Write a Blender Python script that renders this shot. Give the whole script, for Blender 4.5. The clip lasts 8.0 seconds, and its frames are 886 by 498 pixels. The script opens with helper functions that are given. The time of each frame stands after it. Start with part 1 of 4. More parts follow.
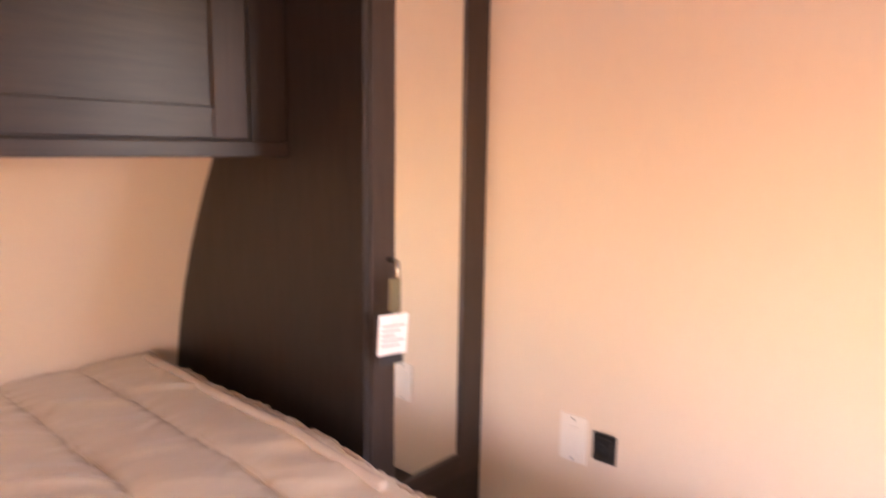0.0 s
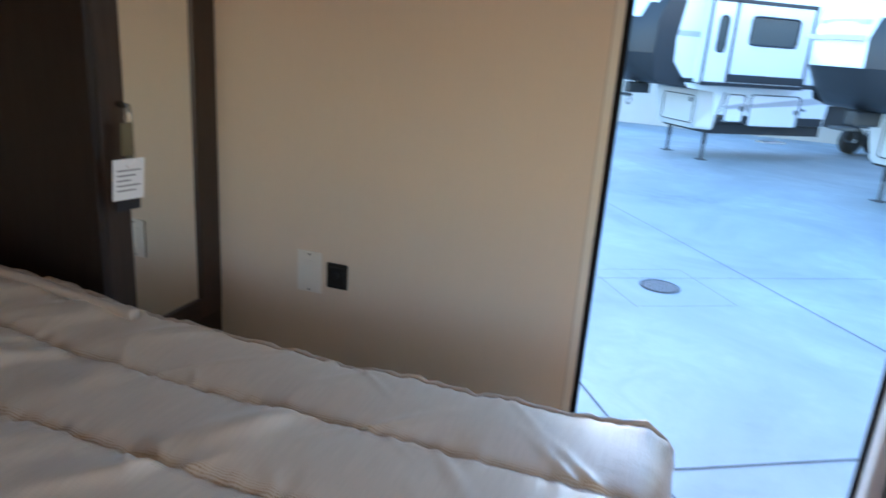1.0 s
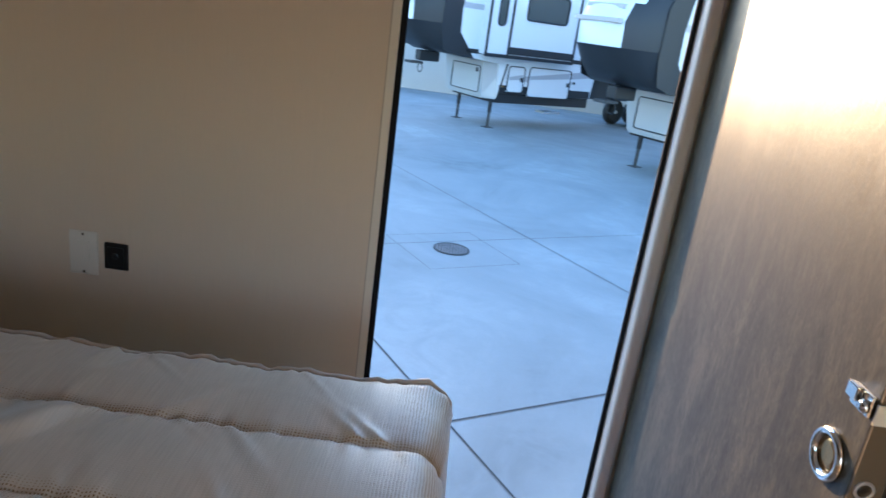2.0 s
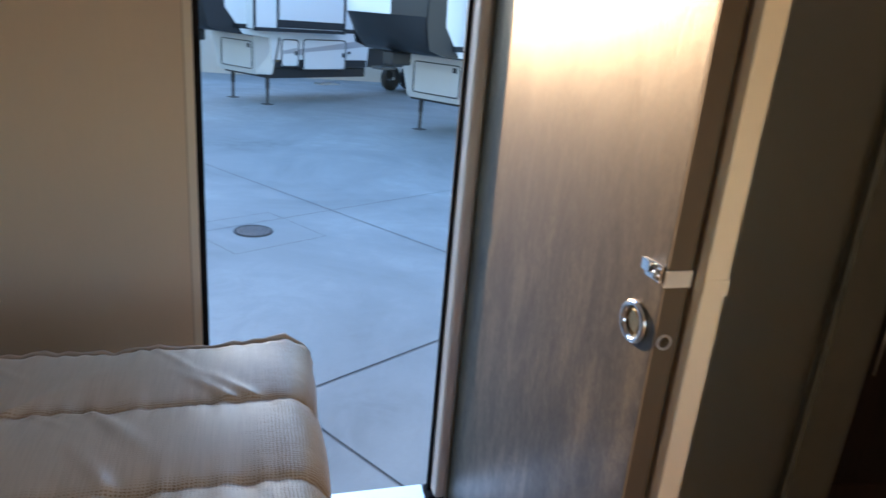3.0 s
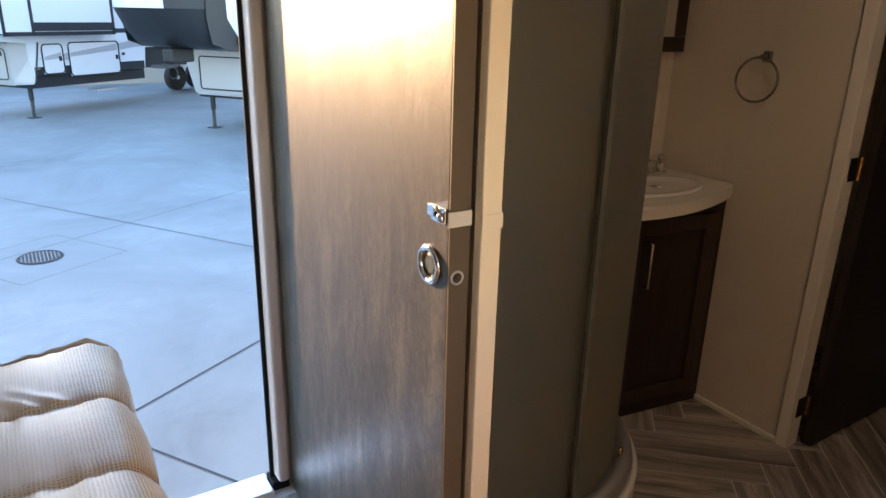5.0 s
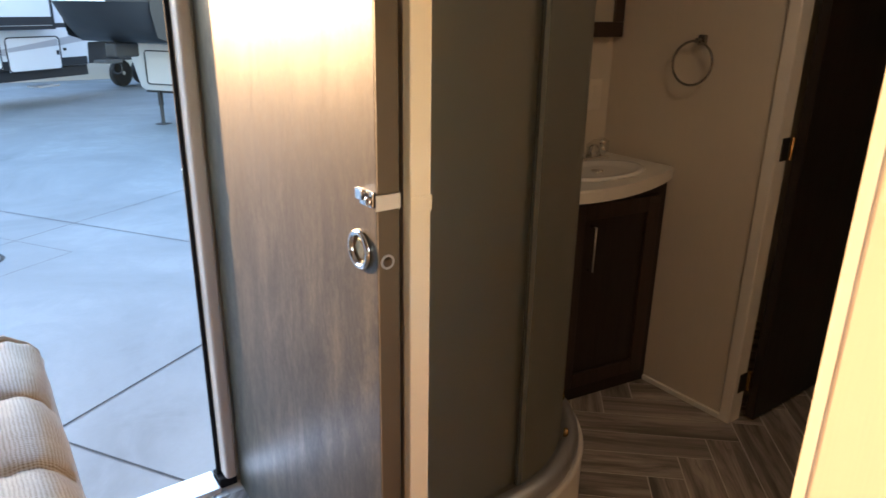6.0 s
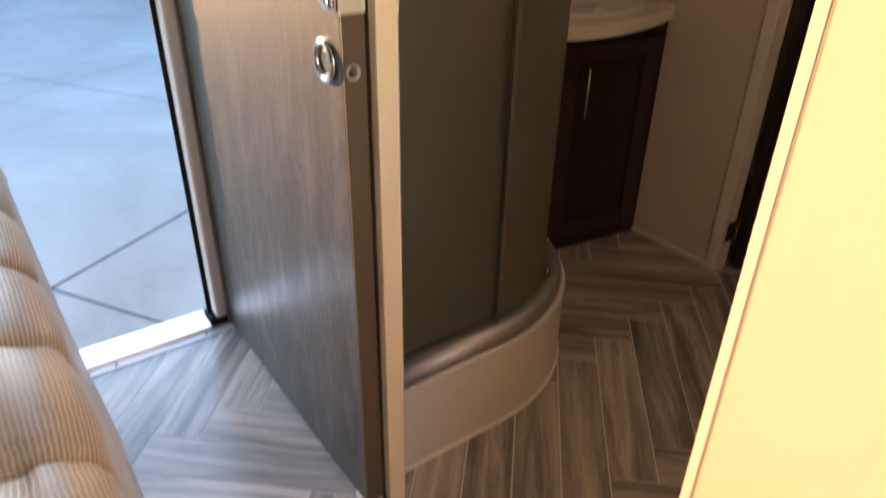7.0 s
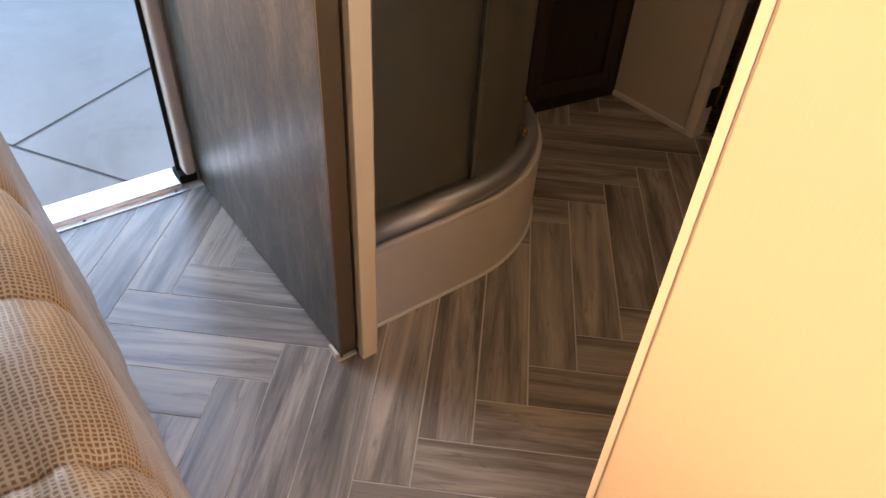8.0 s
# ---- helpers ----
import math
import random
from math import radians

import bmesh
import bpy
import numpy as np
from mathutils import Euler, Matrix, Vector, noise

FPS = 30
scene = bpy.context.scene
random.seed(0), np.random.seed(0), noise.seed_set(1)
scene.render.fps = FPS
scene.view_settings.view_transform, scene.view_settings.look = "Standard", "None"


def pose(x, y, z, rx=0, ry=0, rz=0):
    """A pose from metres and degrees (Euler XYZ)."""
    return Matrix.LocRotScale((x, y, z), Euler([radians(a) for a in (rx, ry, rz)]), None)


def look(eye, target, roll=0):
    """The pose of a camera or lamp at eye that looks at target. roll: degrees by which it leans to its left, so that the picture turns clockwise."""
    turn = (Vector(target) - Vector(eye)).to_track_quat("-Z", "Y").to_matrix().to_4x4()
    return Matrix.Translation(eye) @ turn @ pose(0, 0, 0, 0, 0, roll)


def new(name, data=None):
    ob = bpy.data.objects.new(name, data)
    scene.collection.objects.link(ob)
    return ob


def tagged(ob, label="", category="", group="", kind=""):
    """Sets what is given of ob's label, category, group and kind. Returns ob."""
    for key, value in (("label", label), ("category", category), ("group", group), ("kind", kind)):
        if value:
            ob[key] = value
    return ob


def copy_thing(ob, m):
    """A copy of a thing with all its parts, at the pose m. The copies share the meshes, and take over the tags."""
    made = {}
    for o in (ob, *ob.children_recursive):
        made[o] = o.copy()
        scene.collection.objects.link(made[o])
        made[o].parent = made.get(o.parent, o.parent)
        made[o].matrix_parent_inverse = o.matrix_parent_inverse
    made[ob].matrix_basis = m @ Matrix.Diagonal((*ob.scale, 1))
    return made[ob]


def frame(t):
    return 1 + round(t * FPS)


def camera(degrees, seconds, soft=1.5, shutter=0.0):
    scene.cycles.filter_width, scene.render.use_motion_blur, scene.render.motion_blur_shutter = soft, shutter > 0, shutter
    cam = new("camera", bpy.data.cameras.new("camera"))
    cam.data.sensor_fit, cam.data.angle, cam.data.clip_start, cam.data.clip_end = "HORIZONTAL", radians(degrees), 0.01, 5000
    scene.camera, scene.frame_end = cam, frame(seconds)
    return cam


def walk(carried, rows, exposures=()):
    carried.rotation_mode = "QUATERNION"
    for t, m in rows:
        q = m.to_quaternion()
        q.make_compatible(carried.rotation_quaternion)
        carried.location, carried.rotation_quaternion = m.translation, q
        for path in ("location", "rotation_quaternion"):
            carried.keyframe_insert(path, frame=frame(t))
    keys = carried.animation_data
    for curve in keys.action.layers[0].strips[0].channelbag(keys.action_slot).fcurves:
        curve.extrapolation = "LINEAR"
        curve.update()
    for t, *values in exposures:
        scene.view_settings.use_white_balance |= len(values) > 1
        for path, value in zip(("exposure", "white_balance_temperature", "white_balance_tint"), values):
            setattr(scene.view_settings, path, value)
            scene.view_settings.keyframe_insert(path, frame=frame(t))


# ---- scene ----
cam = camera(65.8, 8.0, soft=1.5, shutter=0.4)
PATH = [
    (0, (0.359, 0.268, 1.425), (-0.967, 1.737, 1.131), 0.8),
    (0.3, (0.385, 0.209, 1.403), (-0.671, 1.849, 0.963), 2.0),
    (0.5, (0.424, 0.203, 1.382), (-0.527, 1.896, 0.902), 2.0),
    (1, (0.428, 0.106, 1.367), (-0.17, 1.921, 0.777), 4.2),
    (1.5, (0.455, 0.065, 1.382), (0.246, 1.952, 0.754), 4.9),
    (1.7, (0.471, 0.07, 1.405), (0.336, 1.963, 0.776), 6.8),
    (2.8, (0.385, -0.002, 1.38), (0.813, 1.844, 0.742), 4.9),
    (3, (0.386, -0.018, 1.373), (0.943, 1.794, 0.735), 4.9),
    (3.5, (0.386, -0.054, 1.368), (1.095, 1.702, 0.724), 3.6),
    (4, (0.403, -0.077, 1.369), (1.242, 1.621, 0.724), 2.3),
    (4.5, (0.392, -0.089, 1.358), (1.403, 1.513, 0.716), 1.9),
    (4.7, (0.39, -0.093, 1.356), (1.407, 1.505, 0.713), 1.5),
    (6, (0.436, -0.122, 1.336), (1.552, 1.399, 0.673), 0.9),
    (6.5, (0.46, -0.141, 1.312), (1.662, 1.303, 0.626), 1.5),
    (7, (0.476, -0.161, 1.241), (1.498, 1.24, 0.245), 1.1),
    (7.5, (0.49, -0.177, 1.191), (1.451, 1.056, -0.057), 3.2),
    (8, (0.488, -0.163, 1.209), (1.441, 1.017, -0.094), 3.7),
]
walk(cam, [(t, look(eye, target, roll)) for t, eye, target, roll in PATH],
     exposures=[(0.0, 5.7, 6300, 46), (0.5, 4.9, 5400, 32), (1.0, 3.9, 4850, 13), (1.5, 3.5, 4850, 12), (3.0, 3.0, 5250, 16), (4.0, 3.08, 5350, 16),
                (4.5, 3.45, 5500, 17), (6.0, 3.62, 5850, 18), (7.0, 3.62, 6000, 18), (7.5, 3.6, 6100, 19), (8.0, 3.45, 6200, 20)])

# ---- light: low sun over the roof line of the added far building, open sky ----
SUN_EL, SUN_AZ = radians(7.3), radians(-15.5)
world = bpy.data.worlds.new("world")
scene.world = world
world.use_nodes = True
wn = world.node_tree
sky = wn.nodes.new("ShaderNodeTexSky")
sky.sky_type = "NISHITA"
sky.sun_disc = False
sky.sun_elevation, sky.sun_rotation = SUN_EL, SUN_AZ
sky.air_density, sky.dust_density, sky.ozone_density = 1.0, 0.5, 1.2
wn.links.new(sky.outputs[0], wn.nodes["Background"].inputs[0])
wn.nodes["Background"].inputs[1].default_value = 0.15
sun_data = bpy.data.lights.new("sun", "SUN")
sun_data.energy, sun_data.angle, sun_data.color = 2.05, radians(1.7), (1.0, 0.575, 0.23)
sun = new("sun", sun_data)
sun_from = Vector((math.sin(SUN_AZ) * math.cos(SUN_EL), math.cos(SUN_AZ) * math.cos(SUN_EL), math.sin(SUN_EL)))
sun.matrix_world = look(sun_from * 40, (0, 0, 0))



def lamp_at(m, watts, size=0.14, shape="DISK", colour=(1.0, 0.76, 0.46)):
    data = bpy.data.lights.new("lamp", "AREA")
    data.shape, data.size, data.energy, data.color = shape, size, watts, colour
    ob = new("lamp", data)
    ob.matrix_world = m
    return ob


CEILING_LAMP = (1.75, 0.25)
WX0, WX1, WZ0, WZ1 = 0.38, 0.96, 1.02, 1.6  # unseen side window across the bed, added for fill
lamp_at(pose(*CEILING_LAMP, 1.945), 0.26)
# warm fill lamp in the added window, lifts the post and walls
lamp_at(pose((WX0 + WX1) / 2, -0.93, (WZ0 + WZ1) / 2, 90), 0.21, 0.56, "SQUARE", (1.0, 0.78, 0.52))


# ---- materials ----
def shader(name, rough=0.5, metal=0.0, spec=0.5):
    m = bpy.data.materials.new(name)
    m.use_nodes = True
    b = m.node_tree.nodes["Principled BSDF"]
    b.inputs["Roughness"].default_value, b.inputs["Metallic"].default_value = rough, metal
    b.inputs["Specular IOR Level"].default_value = spec
    return m, m.node_tree, b


def coords(nt, scale=(1, 1, 1), kind="Object", rot=(0, 0, 0)):
    c = nt.nodes.new("ShaderNodeTexCoord")
    mp = nt.nodes.new("ShaderNodeMapping")
    mp.inputs["Scale"].default_value = scale
    mp.inputs["Rotation"].default_value = rot
    nt.links.new(c.outputs[kind], mp.inputs["Vector"])
    return mp.outputs[0]


def noise_tex(nt, vec, scale, detail=4.0, rough=0.55, distortion=0.0):
    n = nt.nodes.new("ShaderNodeTexNoise")
    n.inputs["Scale"].default_value, n.inputs["Detail"].default_value = scale, detail
    n.inputs["Roughness"].default_value, n.inputs["Distortion"].default_value = rough, distortion
    nt.links.new(vec, n.inputs["Vector"])
    return n.outputs["Fac"]


def ramp(nt, fac, stops):
    r = nt.nodes.new("ShaderNodeValToRGB")
    e = r.color_ramp.elements
    while len(e) < len(stops):
        e.new(0.5)
    for el, (p, c) in zip(e, stops):
        el.position, el.color = p, (*c, 1)
    nt.links.new(fac, r.inputs[0])
    return r.outputs[0]


def blend(nt, fac, a, b, mode="MIX"):
    x = nt.nodes.new("ShaderNodeMix")
    x.data_type, x.blend_type = "RGBA", mode
    for sock, v in ((x.inputs[0], fac), (x.inputs[6], a), (x.inputs[7], b)):
        if isinstance(v, bpy.types.NodeSocket):
            nt.links.new(v, sock)
        elif isinstance(v, tuple):
            sock.default_value = (*v, 1)
        else:
            sock.default_value = v
    return x.outputs[2]


def calc(nt, op, a, b=0.0):
    x = nt.nodes.new("ShaderNodeMath")
    x.operation = op
    for sock, v in zip(x.inputs, (a, b)):
        if isinstance(v, bpy.types.NodeSocket):
            nt.links.new(v, sock)
        else:
            sock.default_value = v
    return x.outputs[0]


def bumped(nt, bsdf, height, strength=0.2, distance=0.002):
    b = nt.nodes.new("ShaderNodeBump")
    b.inputs["Strength"].default_value, b.inputs["Distance"].default_value = strength, distance
    nt.links.new(height, b.inputs["Height"])
    nt.links.new(b.outputs[0], bsdf.inputs["Normal"])


def plain(name, colour, rough, metal=0.0, spread=0.12, scale=14.0, bump=0.08, spec=0.5, stretch=(1, 1, 1)):
    m, nt, b = shader(name, rough, metal, spec)
    v = coords(nt, stretch)
    fine, broad = noise_tex(nt, v, scale * 9, 5), noise_tex(nt, v, scale, 3)
    lo, hi = tuple(c * (1 - spread) for c in colour), tuple(min(1, c * (1 + spread)) for c in colour)
    col = blend(nt, fine, blend(nt, broad, lo, hi), colour)
    nt.links.new(col, b.inputs["Base Color"])
    rr = nt.nodes.new("ShaderNodeMapRange")
    nt.links.new(broad, rr.inputs[0])
    rr.inputs[3].default_value, rr.inputs[4].default_value = rough * 0.85, min(1, rough * 1.15)
    nt.links.new(rr.outputs[0], b.inputs["Roughness"])
    if bump:
        bumped(nt, b, fine, bump, 0.001)
    return m


def grained(name, dark, light, rough, grain=(22, 22, 1.2), bump=0.25, spec=0.5, pores=0.4):
    m, nt, b = shader(name, rough, 0, spec)
    v = coords(nt, grain)
    streak, broad = noise_tex(nt, v, 6, 8, 0.65, 0.3), noise_tex(nt, coords(nt, (3, 3, 0.5)), 2.2, 3)
    col = ramp(nt, streak, [(0.3, dark), (0.7, light)])
    col = blend(nt, calc(nt, "MULTIPLY", broad, pores), col, dark)
    nt.links.new(col, b.inputs["Base Color"])
    rr = nt.nodes.new("ShaderNodeMapRange")
    nt.links.new(streak, rr.inputs[0])
    rr.inputs[3].default_value, rr.inputs[4].default_value = rough * 1.15, rough * 0.85
    nt.links.new(rr.outputs[0], b.inputs["Roughness"])
    bumped(nt, b, streak, bump, 0.0012)
    return m


def wallpaper(name, colour):
    m, nt, b = shader(name, 0.55, 0, 0.35)
    weft = noise_tex(nt, coords(nt, (420, 420, 9)), 1.0, 3, 0.7)
    warp = noise_tex(nt, coords(nt, (9, 9, 420)), 1.0, 3, 0.7)
    broad = noise_tex(nt, coords(nt), 2.0, 3)
    thread = calc(nt, "ADD", calc(nt, "MULTIPLY", weft, 0.82), calc(nt, "MULTIPLY", warp, 0.18))
    col = ramp(nt, thread, [(0.35, tuple(c * 0.98 for c in colour)), (0.65, tuple(min(1, c * 1.02) for c in colour))])
    col = blend(nt, calc(nt, "MULTIPLY", broad, 0.18), col, tuple(c * 0.82 for c in colour))
    nt.links.new(col, b.inputs["Base Color"])
    bumped(nt, b, thread, 0.06, 0.0005)
    return m


WALL = wallpaper("linen_wall_vinyl", (0.68, 0.565, 0.43))
TRIM = plain("cream_trim", (0.72, 0.66, 0.55), 0.4, spread=0.05, bump=0.03)
WHITE = plain("white_moulding", (0.8, 0.78, 0.73), 0.45, spread=0.05, bump=0.03)
BATH = wallpaper("bath_wall_vinyl", (0.68, 0.63, 0.54))
CEIL = plain("ceiling_vinyl", (0.78, 0.76, 0.7), 0.6, spread=0.04)
ESPRESSO = grained("espresso_wood", (0.009, 0.006, 0.0045), (0.025, 0.016, 0.0115), 0.42, (14, 14, 0.9), 0.12)
ESPRESSO_X = grained("espresso_wood_rail", (0.013, 0.008, 0.006), (0.037, 0.0225, 0.016), 0.36, (14, 0.9, 14), 0.12)
ESPRESSO_STILE = grained("espresso_wood_stile", (0.021, 0.013, 0.0095), (0.051, 0.032, 0.024), 0.4, (16, 16, 0.9), 0.12)
DOORWOOD, nt, b = shader("greybrown_door_laminate", 0.4, 0, 0.55)
broad, streak = noise_tex(nt, coords(nt, (1, 1, 0.3)), 16, 6, 0.65, 0.6), noise_tex(nt, coords(nt, (1, 1, 0.2)), 150, 5, 0.7)
fleck = noise_tex(nt, coords(nt, (1, 1, 0.42)), 150, 5, 0.72, 0.8)
tint = calc(nt, "ADD", calc(nt, "ADD", calc(nt, "MULTIPLY", broad, 0.5), calc(nt, "MULTIPLY", streak, 0.15)), calc(nt, "MULTIPLY", fleck, 0.35))
col = ramp(nt, tint, [(0.40, (0.011, 0.009, 0.005)), (0.5, (0.036, 0.031, 0.019)), (0.60, (0.084, 0.071, 0.044))])
nt.links.new(col, b.inputs["Base Color"])
rr = nt.nodes.new("ShaderNodeMapRange")
nt.links.new(tint, rr.inputs[0])
rr.inputs[1].default_value, rr.inputs[2].default_value = 0.35, 0.65
rr.inputs[3].default_value, rr.inputs[4].default_value = 0.42, 0.32
nt.links.new(rr.outputs[0], b.inputs["Roughness"])
bumped(nt, b, calc(nt, "ADD", calc(nt, "MULTIPLY", fleck, 0.7), calc(nt, "MULTIPLY", streak, 0.3)), 0.42, 0.0012)
DOOREDGE = plain("brown_edge_band", (0.12, 0.09, 0.055), 0.5, spread=0.1)
BLACK = plain("black_rubber", (0.012, 0.012, 0.014), 0.85, spread=0.2, spec=0.15)
CHROME = plain("chrome", (0.82, 0.82, 0.8), 0.1, 1.0, 0.04, bump=0.0)
BRASS = plain("antique_brass", (0.45, 0.3, 0.14), 0.25, 1.0, 0.1)
NICKEL = plain("dark_nickel", (0.35, 0.34, 0.32), 0.2, 1.0, 0.08, bump=0.0)
ALU = plain("brushed_aluminium", (0.78, 0.79, 0.8), 0.3, 1.0, 0.06, stretch=(0.6, 12, 12), bump=0.1)
SATIN = plain("satin_silver_rail", (0.56, 0.57, 0.6), 0.52, 1.0, 0.06)
PLATE = plain("ivory_plastic", (0.74, 0.69, 0.6), 0.35, spread=0.03, bump=0.0)
SOCKET = plain("black_plastic", (0.014, 0.013, 0.013), 0.35, spread=0.1, bump=0.0)
CREAM = plain("cream_post_vinyl", (0.9, 0.77, 0.54), 0.38, spread=0.05, bump=0.04)
PAPER = plain("white_paper", (0.82, 0.82, 0.82), 0.7, spread=0.03)
INK = plain("grey_ink", (0.3, 0.3, 0.32), 0.7)
TWINE = plain("olive_twine", (0.16, 0.14, 0.08), 0.8)
GELWHITE = plain("white_fibreglass", (0.55, 0.58, 0.6), 0.25, spread=0.04, scale=2, bump=0.02)
# white fibreglass of the bay fronts, their shade put in as grey
GELSHADED = plain("shaded_white_fibreglass", (0.34, 0.35, 0.35), 0.3, spread=0.06, scale=2, bump=0.02)
GELBLACK = plain("charcoal_fibreglass", (0.02, 0.022, 0.025), 0.42, spec=0.25, spread=0.15, scale=2, bump=0.02)
GELGREY = plain("grey_fibreglass", (0.3, 0.31, 0.33), 0.3, spread=0.06, scale=2, bump=0.02)
TYRE = plain("tyre_rubber", (0.02, 0.02, 0.02), 0.8)
STEEL = plain("galvanised_steel", (0.45, 0.46, 0.47), 0.4, 0.8, 0.12)
TINT = plain("tinted_pane", (0.05, 0.055, 0.05), 0.08, spread=0.1, scale=1.2, bump=0.0)
PANWHITE = plain("white_shower_pan", (0.68, 0.65, 0.62), 0.35, spread=0.05, scale=6, bump=0.15)
CERAMIC = plain("white_basin", (0.8, 0.79, 0.76), 0.18, spread=0.03, bump=0.0)
COUNTER = plain("ivory_worktop", (0.74, 0.71, 0.64), 0.3, spread=0.05, scale=20, bump=0.02)
GROUT = plain("pale_grout", (0.66, 0.62, 0.56), 0.8)
IRON = plain("cast_iron", (0.045, 0.045, 0.045), 0.75, 0.0, 0.2, spec=0.3)
GRATE = plain("worn_grate_iron", (0.15, 0.15, 0.15), 0.7, 0.0, 0.25)
BLOCK = plain("pale_concrete_block", (0.38, 0.365, 0.335), 0.9, spread=0.1, scale=3, bump=0.3)

MIRROR, nt, b = shader("silvered_mirror", 0.015, 1.0)
b.inputs["Base Color"].default_value = (0.88, 0.9, 0.88, 1)

GLASS, nt, b = shader("frosted_glass", 0.5)
b.inputs["Base Color"].default_value = (0.51, 0.505, 0.43, 1)
b.inputs["Transmission Weight"].default_value, b.inputs["IOR"].default_value = 0.88, 1.42
bumped(nt, b, noise_tex(nt, coords(nt), 260, 3), 0.15, 0.001)

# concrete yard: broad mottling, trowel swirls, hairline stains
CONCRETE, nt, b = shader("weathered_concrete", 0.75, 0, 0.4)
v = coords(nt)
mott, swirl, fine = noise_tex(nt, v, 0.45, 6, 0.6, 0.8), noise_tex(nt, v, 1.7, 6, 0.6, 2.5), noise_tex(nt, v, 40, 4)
# the blue-green cast of the skylight is put into these greys
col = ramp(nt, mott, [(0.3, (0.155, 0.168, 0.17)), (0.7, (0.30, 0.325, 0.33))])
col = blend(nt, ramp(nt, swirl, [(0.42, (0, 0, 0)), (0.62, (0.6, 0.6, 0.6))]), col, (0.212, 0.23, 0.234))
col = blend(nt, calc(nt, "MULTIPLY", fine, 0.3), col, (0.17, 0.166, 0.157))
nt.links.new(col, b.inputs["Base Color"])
bumped(nt, b, fine, 0.2, 0.003)

# floor planks: streaked grey-brown wood look, tone by piece
PLANK, nt, b = shader("greybrown_plank_tile", 0.25, 0, 0.7)
info = nt.nodes.new("ShaderNodeObjectInfo")
shift = nt.nodes.new("ShaderNodeVectorMath")
shift.operation = "MULTIPLY_ADD"
cmb = nt.nodes.new("ShaderNodeCombineXYZ")
for i in range(3):
    nt.links.new(info.outputs["Random"], cmb.inputs[i])
nt.links.new(cmb.outputs[0], shift.inputs[0])
shift.inputs[1].default_value = (37, 91, 13)
nt.links.new(coords(nt, (1.3, 17, 17)), shift.inputs[2])
fibre = noise_tex(nt, coords(nt, (9, 190, 190)), 1.0, 5, 0.7)
grain, knots = noise_tex(nt, shift.outputs[0], 1.0, 8, 0.66, 0.7), noise_tex(nt, shift.outputs[0], 0.55, 4, 0.6, 1.4)
grain = calc(nt, "ADD", calc(nt, "MULTIPLY", grain, 0.86), calc(nt, "MULTIPLY", fibre, 0.14))
col = ramp(nt, grain, [(0.35, (0.11, 0.098, 0.088)), (0.46, (0.28, 0.252, 0.226)), (0.55, (0.47, 0.42, 0.365)), (0.67, (0.66, 0.585, 0.5))])
col = blend(nt, ramp(nt, knots, [(0.54, (0, 0, 0)), (0.7, (0.75, 0.75, 0.75))]), col, (0.12, 0.105, 0.09))
wear = noise_tex(nt, coords(nt, (7, 38, 38)), 1.0, 6, 0.75, 1.0)
col = blend(nt, ramp(nt, wear, [(0.56, (0, 0, 0)), (0.68, (0.6, 0.6, 0.6))]), col, (0.13, 0.118, 0.105))
tone = nt.nodes.new("ShaderNodeMapRange")
nt.links.new(info.outputs["Random"], tone.inputs[0])
tone.inputs[3].default_value, tone.inputs[4].default_value = 0.0, 0.42
col = blend(nt, tone.outputs[0], col, (0.26, 0.245, 0.225))
nt.links.new(col, b.inputs["Base Color"])
bumped(nt, b, grain, 0.15, 0.0008)

# bed cover: champagne satin threads over a brown ground, uneven open weave
COVER, nt, b = shader("champagne_woven_cover", 0.4, 0, 0.6)
uv = coords(nt, (1, 1, 1), "UV")
warpv = nt.nodes.new("ShaderNodeVectorMath")
warpv.operation = "MULTIPLY_ADD"
nz = nt.nodes.new("ShaderNodeTexNoise")
nz.inputs["Scale"].default_value, nz.inputs["Detail"].default_value = 70, 3
nt.links.new(uv, nz.inputs["Vector"])
nt.links.new(nz.outputs["Color"], warpv.inputs[0])
warpv.inputs[1].default_value = (0.005, 0.0045, 0)
nt.links.new(uv, warpv.inputs[2])
sep = nt.nodes.new("ShaderNodeSeparateXYZ")
nt.links.new(warpv.outputs[0], sep.inputs[0])
tx = calc(nt, "ABSOLUTE", calc(nt, "SINE", calc(nt, "MULTIPLY", sep.outputs[0], math.pi / 0.0050)))
ty = calc(nt, "ABSOLUTE", calc(nt, "SINE", calc(nt, "MULTIPLY", sep.outputs[1], math.pi / 0.0038)))
cell = calc(nt, "MINIMUM", tx, ty)
density = noise_tex(nt, coords(nt, (22, 90, 1), "UV"), 1.0, 5, 0.75)
bands = noise_tex(nt, coords(nt, (3, 14, 1), "UV"), 1.0, 2, 0.5)
hole = calc(nt, "MULTIPLY", cell, calc(nt, "ADD", calc(nt, "MULTIPLY", density, 1.0), calc(nt, "MULTIPLY", bands, 0.6)))
row = calc(nt, "ADD", calc(nt, "DIVIDE", calc(nt, "SUBTRACT", 1.096, sep.outputs[1]), 0.187), 40.5)
near = calc(nt, "MULTIPLY", calc(nt, "ABSOLUTE", calc(nt, "SUBTRACT", calc(nt, "FRACT", row), 0.5)), 0.187)
stitch = nt.nodes.new("ShaderNodeMapRange")
stitch.interpolation_type = "SMOOTHSTEP"
nt.links.new(near, stitch.inputs[0])
stitch.inputs[1].default_value, stitch.inputs[2].default_value = 0.034, 0.0
drop = nt.nodes.new("ShaderNodeMapRange")
drop.interpolation_type = "SMOOTHSTEP"
nt.links.new(sep.outputs[0], drop.inputs[0])
